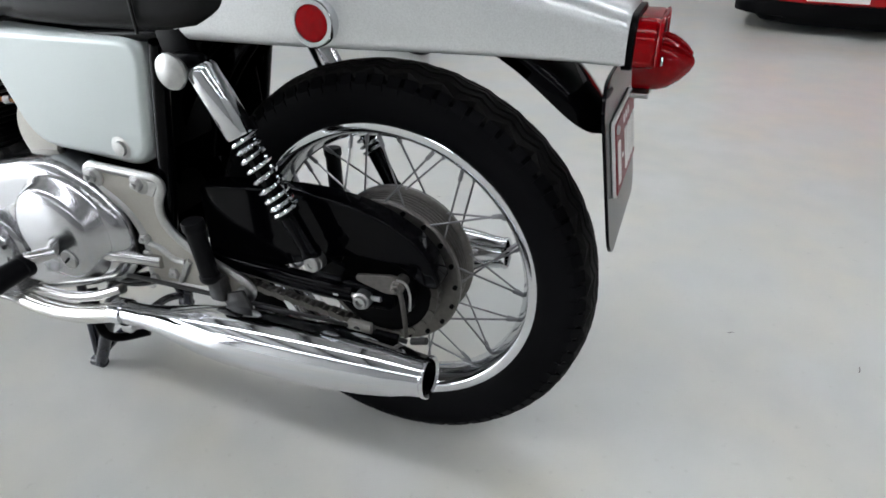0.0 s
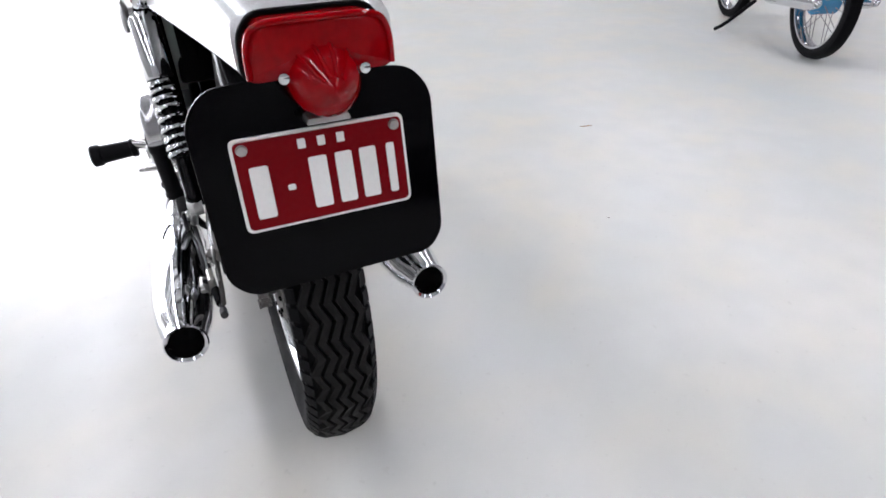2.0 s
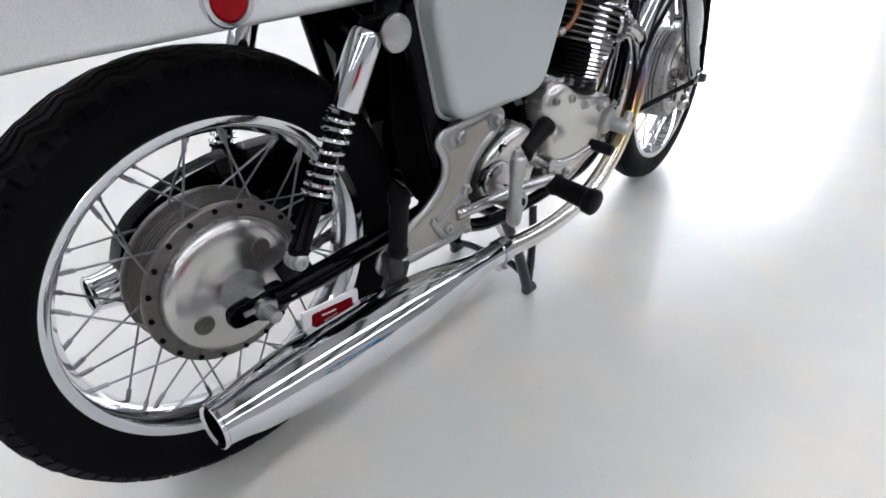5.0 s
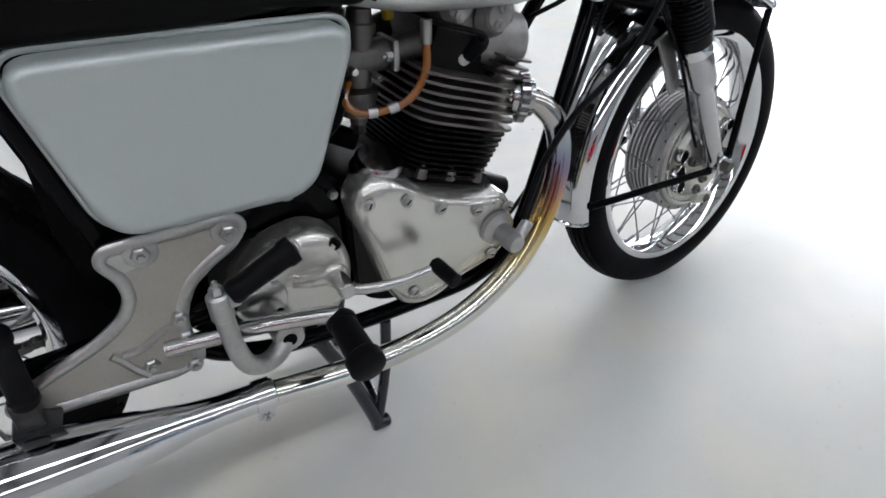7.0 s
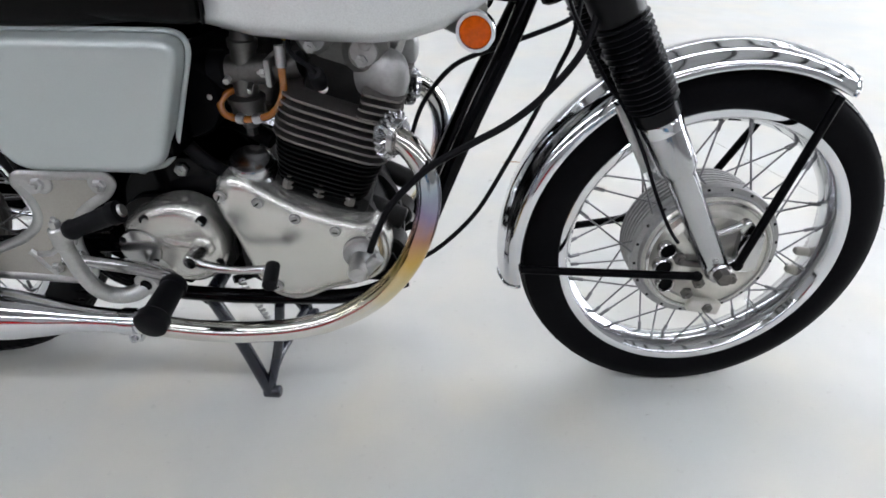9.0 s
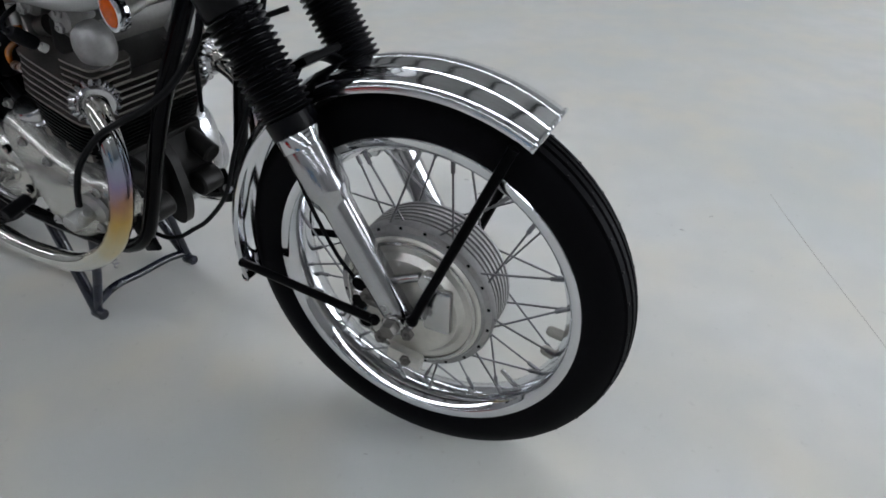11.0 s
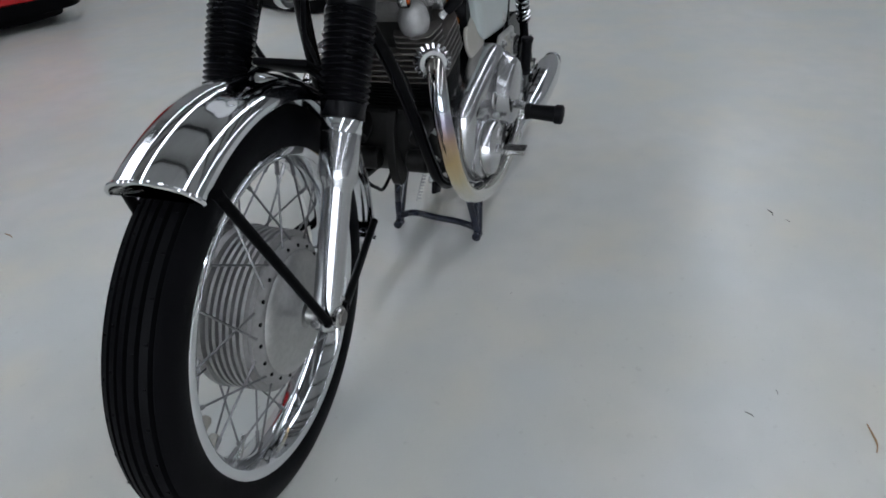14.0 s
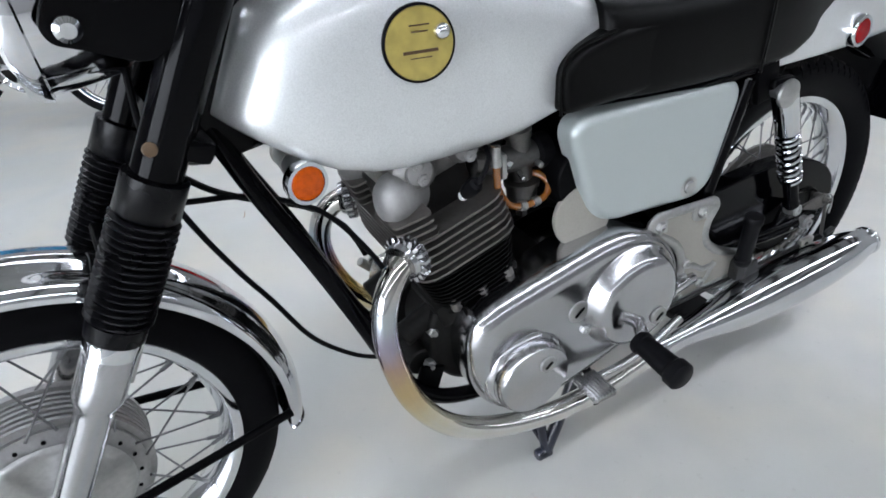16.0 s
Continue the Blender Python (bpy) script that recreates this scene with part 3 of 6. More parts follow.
def front_wheel():
    R, hw = 0.2545, 0.0375
    # finned drum on the outside of the left half, brake plate on the right
    prof = [(-0.058, 0.0), (-0.058, 0.115), (-0.052, 0.118), (-0.05, 0.127), (-0.044, 0.129), (-0.036, 0.129), (-0.033, 0.122)]
    y = -0.03
    for _ in range(6):
        prof += [(y, 0.116), (y + 0.001, 0.127), (y + 0.006, 0.127), (y + 0.007, 0.116)]
        y += 0.0105
    prof += [(0.036, 0.117), (0.037, 0.112), (0.040, 0.108), (0.046, 0.09), (0.048, 0.0)]
    wheel = part("front_wheel", lathe(prof, FRONT, (0, 1, 0), 64), HEAD_ALLOY, bike, "spoked front wheel with a finned alloy drum brake", steer=True)
    part("brake_plate", lathe([(-0.057, 0.114), (-0.062, 0.110), (-0.064, 0.09), (-0.074, 0.082), (-0.078, 0.05), (-0.080, 0.03), (-0.084, 0.0)], FRONT, (0, 1, 0), 56), BRAKE_PLATE, wheel, "pale alloy brake plate", steer=True)
    part("plate_ring", ring_lathe([(-0.0635, 0.101), (-0.0665, 0.103), (-0.0655, 0.107), (-0.0615, 0.108)], FRONT, 64), HUB, wheel, steer=True)
    part("hub_cover", lathe([(0.046, 0.098), (0.051, 0.094), (0.054, 0.08), (0.060, 0.03), (0.066, 0.024), (0.066, 0)], FRONT, (0, 1, 0), 56), SATIN, wheel, "dull alloy hub disc", steer=True)
    hole = put("spoke_hole", rod((0, -0.0012, 0), (0, 0.0012, 0), 0.0030, 8), SATIN_BLACK)
    for k in range(20):
        a = 2 * math.pi * (k + 0.5) / 20
        for yy, r in ((-0.0502, 0.1225), (0.0418, 0.1035)):
            pieces("spoke_hole", hole, wheel, STEER @ Matrix.Translation(FRONT + Vector((r * math.cos(a), yy, r * math.sin(a)))))
    for dx, dz, r in ((-0.080, -0.012, 0.013), (-0.078, 0.022, 0.012), (-0.070, -0.046, 0.012)):
        c = FRONT + Vector((dx, -0.079, dz))
        part("vent_ring", lathe([(-0.012, r * 1.3), (0.001, r * 1.3), (0.003, r * 1.15), (0.001, r), (-0.010, r)], c, (0, -1, 0), 24), ALLOY, wheel, steer=True)
        part("vent_hole", lathe([(-0.002, 0), (-0.002, r * 1.05)], c, (0, -1, 0), 20), SATIN_BLACK, wheel, steer=True)
    arm = bmesh.new()
    tube([FRONT + Vector((-0.05, -0.082, 0.055)), FRONT + Vector((-0.02, -0.088, 0.055)), FRONT + Vector((0.03, -0.088, 0.075))], 0.007, 10, bm=arm)
    rod(FRONT + Vector((-0.045, -0.075, 0.06)), FRONT + Vector((-0.045, -0.098, 0.06)), 0.014, 16, arm, bevel=0.002)
    rod(FRONT + Vector((0.04, -0.075, 0.07)), FRONT + Vector((0.04, -0.095, 0.07)), 0.013, 16, arm, bevel=0.002)
    slab(FRONT + Vector((0.055, -0.082, 0.02)), (0.045, 0.016, 0.075), 0.006, bm=arm)
    part("brake_arm", arm, ALLOY, wheel, "alloy brake lever and cams", steer=True)
    part("link_rod", rod(FRONT + Vector((-0.060, -0.090, 0.006)), FRONT + Vector((0.010, -0.092, -0.002)), 0.006, 10, bevel=0.001), DRUM, wheel, steer=True)
    part("torque_lug", slab(FRONT + Vector((0.002, -0.086, -0.088)), (0.060, 0.018, 0.026), 0.006, Matrix.Rotation(radians(10), 4, "Y")), BRAKE_PLATE, wheel, steer=True)
    for dx, dy, dz, r in ((-0.020, -0.090, -0.034, 0.011), (-0.036, -0.090, -0.056, 0.011), (0.022, -0.112, -0.012, 0.010), (-0.060, -0.084, 0.012, 0.011), (0.006, -0.090, -0.088, 0.010)):
        part("plate_nut", nut(FRONT + Vector((dx, dy, dz)), (0, -1, 0), r, 0.009), DRUM, wheel, steer=True)
    for dx, dz in ((0.2135, -0.034), (0.2085, -0.076)):
        c = FRONT + Vector((dx, 0.004, dz))
        d = Vector((dx, 0, dz)).normalized()
        part("balance_weight", lathe([(-0.016, 0.003), (-0.015, 0.006), (-0.010, 0.0085), (0.010, 0.0085), (0.014, 0.006), (0.015, 0.003)], c, d, 16), PLATE_GREY, wheel, "small dull lead weight on a spoke", steer=True)
    part("axle", lathe([(-0.138, 0), (-0.138, 0.012), (-0.130, 0.014), (-0.122, 0.014), (-0.122, 0.009), (0.112, 0.009), (0.112, 0.013), (0.126, 0.013), (0.128, 0)], FRONT, (0, 1, 0), 6), DRUM, wheel, steer=True)
    part("rim", ring_lathe(rim_profile(R, hw), FRONT), CHROME, wheel, "chromed steel rim", steer=True)
    pr = [(-0.033, R - 0.004), (-0.0385, R + 0.004), (-0.042, R + 0.02), (-0.0415, R + 0.036), (-0.0365, R + 0.050), (-0.0325, R + 0.0565), (-0.031, R + 0.0515), (-0.0288, R + 0.0525), (-0.0278, R + 0.0600), (-0.0200, R + 0.0636), (-0.0186, R + 0.058), (-0.0160, R + 0.0585), (-0.0150, R + 0.0652), (-0.0080, R + 0.0670), (-0.0070, R + 0.061), (-0.0043, R + 0.0612), (-0.0033, R + 0.0678)]
    pr = pr + [(-y2, r) for y2, r in reversed(pr)]
    part("tyre", ring_lathe(pr, FRONT, 120), TYRE, wheel, "black front tyre with a ribbed tread", steer=True, angle=25)
    sipe = put("sipe", slab((0, 0, 0), (0.0028, 0.0066, 0.002), 0), SATIN_BLACK, False)
    for k in range(40):
        a = 2 * math.pi * k / 40
        for yy, r in ((-0.0238, R + 0.0609), (-0.0115, R + 0.0652), (0.0115, R + 0.0652), (0.0238, R + 0.0609)):
            c = FRONT + Vector((r * math.cos(a + 3 * yy), yy, r * math.sin(a + 3 * yy)))
            pieces("sipe", sipe, wheel, STEER @ Matrix.Translation(c) @ Matrix.Rotation(radians(90) - (a + 3 * yy), 4, "Y"))
    valve = rod(FRONT + Vector((0.16, 0.0, -0.165)), FRONT + Vector((0.135, 0.0, -0.14)), 0.004, 10)
    part("valve", valve, ALLOY, wheel, steer=True)
    spokes(wheel, FRONT, 0.115, (0.040, 0.046), R - 0.024, 0.010, True)


rear_wheel()
front_wheel()


def fork():
    for side in (1, -1):
        base = FRONT + Vector((0, side * 0.0965, 0))
        def at(s, out=0.0, ahead=0.0):
            return base + UP * s + Vector((0, side * out, 0)) + FWD * ahead
        slider = lathe([(-0.022, 0), (-0.022, 0.016), (-0.012, 0.021), (0.02, 0.0220), (0.190, 0.0232), (0.200, 0.0250), (0.208, 0.0292), (0.216, 0.0305), (0.294, 0.0305), (0.298, 0.028), (0.298, 0.0)], base, UP, 36)
        leg = part("fork_leg", slider, BRUSHED, bike, "polished alloy fork slider", steer=True)
        lug = bmesh.new()
        rod(base + Vector((0, -side * 0.03, 0)), base + Vector((0, side * 0.026, 0)), 0.018, 20, lug, bevel=0.003)
        rod(at(-0.005, 0.0, 0.018), at(-0.005, 0.0, 0.042), 0.008, 12, lug, bevel=0.001)
        part("axle_clamp", lug, ALLOY, leg, steer=True)
        part("mudguard_lug", slab(at(0.268, -0.034, -0.030), (0.034, 0.007, 0.125), 0.003, Matrix.Rotation(-RAKE, 4, "Y")), SATIN, leg, "flat mudguard bracket behind the slider", steer=True)
        boss = rod(at(0.215, -0.040, -0.022), at(0.215, -0.006, -0.022), 0.011, 16, bevel=0.002)
        part("bracket_boss", boss, BRUSHED, leg, steer=True)
        part("drain_screw", nut(at(0.030, 0.019), (0, side, 0), 0.006, 0.005), SATIN, leg, steer=True)
        part("seal_holder", lathe([(0.278, 0.0300), (0.279, 0.0315), (0.300, 0.0315), (0.303, 0.029)], base, UP, 36), CHROME, leg, "chromed seal collar", steer=True)
        prof = [(0.300, 0.0), (0.300, 0.0335), (0.322, 0.0345)]
        s = 0.323
        for k in range(15):
            r = 0.0375
            prof += [(s, r - 0.0065), (s + 0.0014, r - 0.006), (s + 0.0026, r - 0.0005), (s + 0.0045, r + 0.0012), (s + 0.0064, r - 0.0005), (s + 0.0076, r - 0.006)]
            s += 0.0090
        prof += [(s + 0.002, 0.036), (s + 0.046, 0.0355), (s + 0.047, 0.030), (s + 0.047, 0.0)]
        part("gaiter", lathe(prof, base, UP, 40), GAITER, bike, "ribbed black rubber fork gaiter", steer=True, angle=60)
        up = lathe([(s + 0.042, 0.0), (s + 0.042, 0.0275), (s + 0.05, 0.028), (s + 0.30, 0.028), (s + 0.30, 0.0)], base, UP, 32)
        cover = part("fork_cover", up, BLACK, bike, "gloss black upper fork shroud", steer=True)
        ear = prism([(1.263, 0.932), (1.257, 0.915), (1.233, 0.906), (1.205, 0.893), (1.180, 0.884), (1.150, 0.900), (1.130, 0.960), (1.200, 0.978), (1.250, 0.958)], side * 0.1085, side * 0.1145, 0.012, 0.002)
        part("lamp_bracket", ear, BLACK, cover, steer=True)
        part("bracket_bolt", lathe([(0, 0), (0, 0.012), (0.004, 0.012), (0.009, 0.007), (0.009, 0)], at(s + 0.173, 0.018, 0.107), (0, side, 0), 20), CHROME, cover, steer=True)
        part("badge", lathe([(0, 0), (0, 0.0085), (0.002, 0.007), (0.003, 0)], at(s + 0.080, 0.022, 0.018), (0.35, side, 0.1), 20), BROWN, cover, steer=True)
    yoke = bmesh.new()
    c = FRONT + UP * 0.545
    slab(c + FWD * -0.02, (0.06, 0.235, 0.03), 0.01, Matrix.Rotation(-RAKE, 4, "Y"), yoke)
    slab(c + UP * 0.19 + FWD * -0.02, (0.06, 0.235, 0.022), 0.008, Matrix.Rotation(-RAKE, 4, "Y"), yoke)
    rod(c + FWD * -0.067 + UP * -0.02, c + FWD * -0.067 + UP * 0.21, 0.028, 24, yoke)
    part("fork_yoke", yoke, BLACK, bike, "black steel fork yokes", steer=True)
    # mudguard with rolled edges
    prof = [(-0.0585, 0.327), (-0.0592, 0.331), (-0.057, 0.336), (-0.0515, 0.343), (-0.0425, 0.350), (-0.030, 0.3545), (-0.0165, 0.3568), (-0.012, 0.3585), (0, 0.3595)]
    prof = prof + [(-y, r) for y, r in reversed(prof[:-1])]
    guard = part("front_mudguard", arc_section(FRONT + Vector((0, 0, -0.004)), prof, 60, 190, 72, thick=0.0018), CHROME, bike, "chromed front mudguard", steer=True, angle=50)
    for a in (60, 190):
        pts = [(FRONT.x + r * math.cos(radians(a)), y, FRONT.z - 0.004 + r * math.sin(radians(a))) for y, r in prof]
        part("rolled_edge", tube(pts, 0.0032, 8, 2), CHROME, guard, steer=True)
    bridge = bmesh.new()
    for ds in (-0.012,):
        pts = []
        for k in range(13):
            a = radians(-95 + 190 * k / 12)
            pts.append(FRONT + UP * 0.30 + Vector((0, 0.086 * math.sin(a), 0)) + UP * (0.078 * math.cos(a)) + FWD * -0.005)
        tube(pts, 0.013, 10, 3, bridge, flat=0.5)
    slab(FRONT + UP * 0.374, (0.05, 0.09, 0.012), 0.004, Matrix.Rotation(-RAKE, 4, "Y"), bridge)
    part("mudguard_bridge", bridge, SATIN_BLACK, guard, steer=True)
    for side in (1, -1):
        for top, low in (((1.590, side * 0.062, 0.598), FRONT + Vector((0.028, side * 0.112, 0.012))), ((1.129, side * 0.062, 0.300), FRONT + Vector((-0.035, side * 0.112, -0.008)))):
            top, low = Vector(top), Vector(low)
            st = bmesh.new()
            d = (low - top).normalized()
            tube([top - d * 0.004, top + d * 0.02, (top + low) / 2, low - d * 0.03, low], lambda t: 0.0072 if 0.08 < t < 0.9 else 0.0078, 10, 4, st)
            rod(low + Vector((0, -0.005, 0)), low + Vector((0, 0.005, 0)), 0.009, 14, st, bevel=0.002)
            part("mudguard_stay", st, SATIN_BLACK, guard, "black tubular mudguard stay", steer=True)
    # headlamp
    hc = FRONT + UP * 0.635 + FWD * 0.120
    ax = Vector((1, 0, -0.04))
    lamp = part("headlamp", lathe([(-0.105, 0), (-0.102, 0.03), (-0.085, 0.062), (-0.05, 0.084), (0.0, 0.091), (0.03, 0.092)], hc, ax, 48), CHROME, bike, "chromed headlamp shell", steer=True)
    part("headlamp_rim", lathe([(0.024, 0.092), (0.026, 0.098), (0.036, 0.098), (0.046, 0.090), (0.046, 0.084)], hc, ax, 48), CHROME, lamp, steer=True)
    part("headlamp_glass", lathe([(0.042, 0.086), (0.052, 0.06), (0.056, 0.0)], hc, ax, 40), WHITE, lamp, steer=True)
    wire = bmesh.new()
    tube([(1.228, 0.048, 0.900), (1.258, 0.050, 0.877), (1.286, 0.046, 0.863), (1.304, 0.034, 0.870), (1.312, 0.0, 0.876), (1.304, -0.034, 0.870), (1.286, -0.046, 0.863), (1.258, -0.050, 0.877), (1.228, -0.048, 0.900)], 0.0032, 8, 6, wire)
    for y in (0.044, -0.044):
        tube([(1.236, y, 0.868), (1.264, y, 0.857), (1.286, y, 0.862)], 0.0030, 8, 6, wire)
    part("lamp_wire", wire, CHROME, lamp, "bent chrome wire below the headlamp", steer=True)
    bar = bmesh.new()
    hb = FRONT + UP * 0.78 - FWD * 0.04
    tube([hb + Vector((-0.16, 0.36, 0.05)), hb + Vector((-0.06, 0.28, 0.06)), hb + Vector((0.0, 0.12, 0.01)), hb, hb + Vector((0.0, -0.12, 0.01)), hb + Vector((-0.06, -0.28, 0.06)), hb + Vector((-0.16, -0.36, 0.05))], 0.011, 12, 6, bar)
    part("handlebar", bar, CHROME, bike, "chromed handlebar", steer=True)


fork()


def chassis():
    f = bmesh.new()
    head = Vector((1.135, 0, 0.80))
    rod(head + UP * -0.07, head + UP * 0.12, 0.032, 24, f, bevel=0.004)
    tube([(1.12, 0, 0.86), (0.9, 0, 0.80), (0.6, 0, 0.70), (0.42, 0, 0.66)], 0.028, 16, 6, f)
    tube([(1.12, 0, 0.74), (0.95, 0, 0.755), (0.8, 0, 0.76)], 0.014, 12, 4, f)
    prism([(1.145, 0.93), (1.06, 0.93), (1.035, 0.82), (1.055, 0.745), (1.12, 0.735), (1.155, 0.77)], -0.042, 0.042, 0.02, 0.006, bm=f)
    main = part("main_frame", f, BLACK, bike, "gloss black tubular steel frame")
    for s in (1, -1):
        t = bmesh.new()
        tube([(1.128, s * 0.030, 0.775), (1.094, s * 0.056, 0.69), (1.046, s * 0.080, 0.585), (1.001, s * 0.096, 0.475), (0.962, s * 0.106, 0.375), (0.922, s * 0.112, 0.302), (0.85, s * 0.115, 0.262), (0.74, s * 0.115, 0.252), (0.60, s * 0.115, 0.25), (0.48, s * 0.115, 0.262), (0.40, s * 0.118, 0.31), (0.355, s * 0.12, 0.42), (0.32, s * 0.122, 0.56), (0.285, s * 0.124, 0.70)], 0.0135, 14, 6, t)
        part("downtube", t, BLACK, main)
        r = bmesh.new()
        tube([(0.62, s * 0.09, 0.704), (0.45, s * 0.116, 0.704), (0.28, s * 0.120, 0.712), (0.10, s * 0.108, 0.718), (-0.16, s * 0.07, 0.722)], 0.011, 12, 6, r)
        part("seat_rail", r, BLACK, main)
        b = bmesh.new()
        slab((0.245, s * 0.128, 0.690), (0.05, 0.014, 0.07), 0.004, Matrix.Rotation(radians(12), 4, "Y"), b)
        part("shock_bracket", b, SATIN_BLACK if s > 0 else BLACK, main)
        sw = bmesh.new()
        tube([(0.43, s * 0.088, 0.338), (0.25, s * 0.098, 0.335), (0.10, s * 0.108, 0.335), (0.02, s * 0.108, 0.335)], 0.017, 14, 4, sw)
        prism([(-0.050, 0.319), (-0.050, 0.353), (0.042, 0.360), (0.042, 0.312)], s * 0.102, s * 0.114, 0.0165, 0.003, bm=sw)
        slab((0.062, s * 0.112, 0.365), (0.05, 0.010, 0.06), 0.004, Matrix.Rotation(radians(-20), 4, "Y"), sw)
        rod((0.048, s * 0.108, 0.3356), (0.085, s * 0.108, 0.3356), 0.005, 8, sw)
        part("swinging_arm", sw, BLACK, bike, "black steel swinging arm leg")
        adj = bmesh.new()
        rod((-0.03, s * 0.118, 0.34), (0.045, s * 0.118, 0.336), 0.004, 8, adj)
        nut((0.05, s * 0.118, 0.336), (-1, 0, 0), 0.008, 0.01, adj)
        part("chain_adjuster", adj, SATIN, bike)
    x = bmesh.new()
    rod((0.43, -0.10, 0.338), (0.43, 0.10, 0.338), 0.026, 20, x)
    part("swinging_arm_pivot", x, BLACK, bike)
    # rear inner mudguard
    prof = [(-0.066, 0.380), (-0.066, 0.392), (-0.060, 0.402), (-0.045, 0.408), (-0.022, 0.4115), (0, 0.412)]
    prof = prof + [(-y, r) for y, r in reversed(prof[:-1])]
    guard = arc_section(REAR + Vector((0, 0, 0.035)), prof, 12, 145, 72)
    for v in guard.verts:
        # the tail closes to a rounded end and turns inwards a little
        a = math.degrees(math.atan2(v.co.z - REAR.z - 0.035, v.co.x))
        if a > 127:
            u = (a - 127) / 18
            k = math.sqrt(max(0.0, 1 - 0.92 * u ** 2.6))
            c, top = Vector((v.co.x, 0, v.co.z - REAR.z - 0.035)), 0.412
            r = top - (top - c.length) * k
            v.co.y *= k
            c = c.normalized() * r
            v.co.x, v.co.z = c.x + 0.012 * u * u, c.z + REAR.z + 0.035
    part("rear_mudguard", guard, BLACK, bike, "gloss black rear mudguard", angle=60)
    # engine cradle plates behind the engine
    for s in (1, -1):
        c = prism([(0.62, 0.27), (0.66, 0.30), (0.66, 0.44), (0.60, 0.50), (0.46, 0.50), (0.40, 0.44), (0.40, 0.30), (0.46, 0.26)], s * 0.062, s * 0.072, 0.02, 0.002)
        part("cradle_plate", c, BLACK, main)
    part("inner_guard", prism([(0.30, 0.70), (0.36, 0.70), (0.40, 0.52), (0.42, 0.36), (0.345, 0.35), (0.31, 0.40), (0.29, 0.50), (0.29, 0.60)], -0.080, -0.084, 0.015, 0.001), SATIN_BLACK, bike, "black inner guard panel")
    # oil tank and battery tray fill the space behind the side covers
    part("oil_tank", slab((0.485, -0.085, 0.610), (0.24, 0.13, 0.17), 0.02), BLACK, bike, "black oil tank behind the cover")
    part("battery_tray", slab((0.43, 0.055, 0.610), (0.20, 0.10, 0.16), 0.008), SATIN_BLACK, bike, "black battery and tray")
    part("air_filter", lathe([(-0.085, 0), (-0.085, 0.058), (-0.08, 0.062), (0.105, 0.062), (0.11, 0.058), (0.11, 0)], (0.60, 0, 0.60), (0, 1, 0), 40), SATIN_BLACK, bike, "black perforated air filter drum")
    part("filter_cap", lathe([(0, 0), (0, 0.052), (0.005, 0.054), (0.010, 0.052), (0.014, 0.03), (0.014, 0)], (0.612, 0.108, 0.535), (0.1, 1, 0.1), 40), PLATE_GREY, bike, "pale round filter end cap")


chassis()


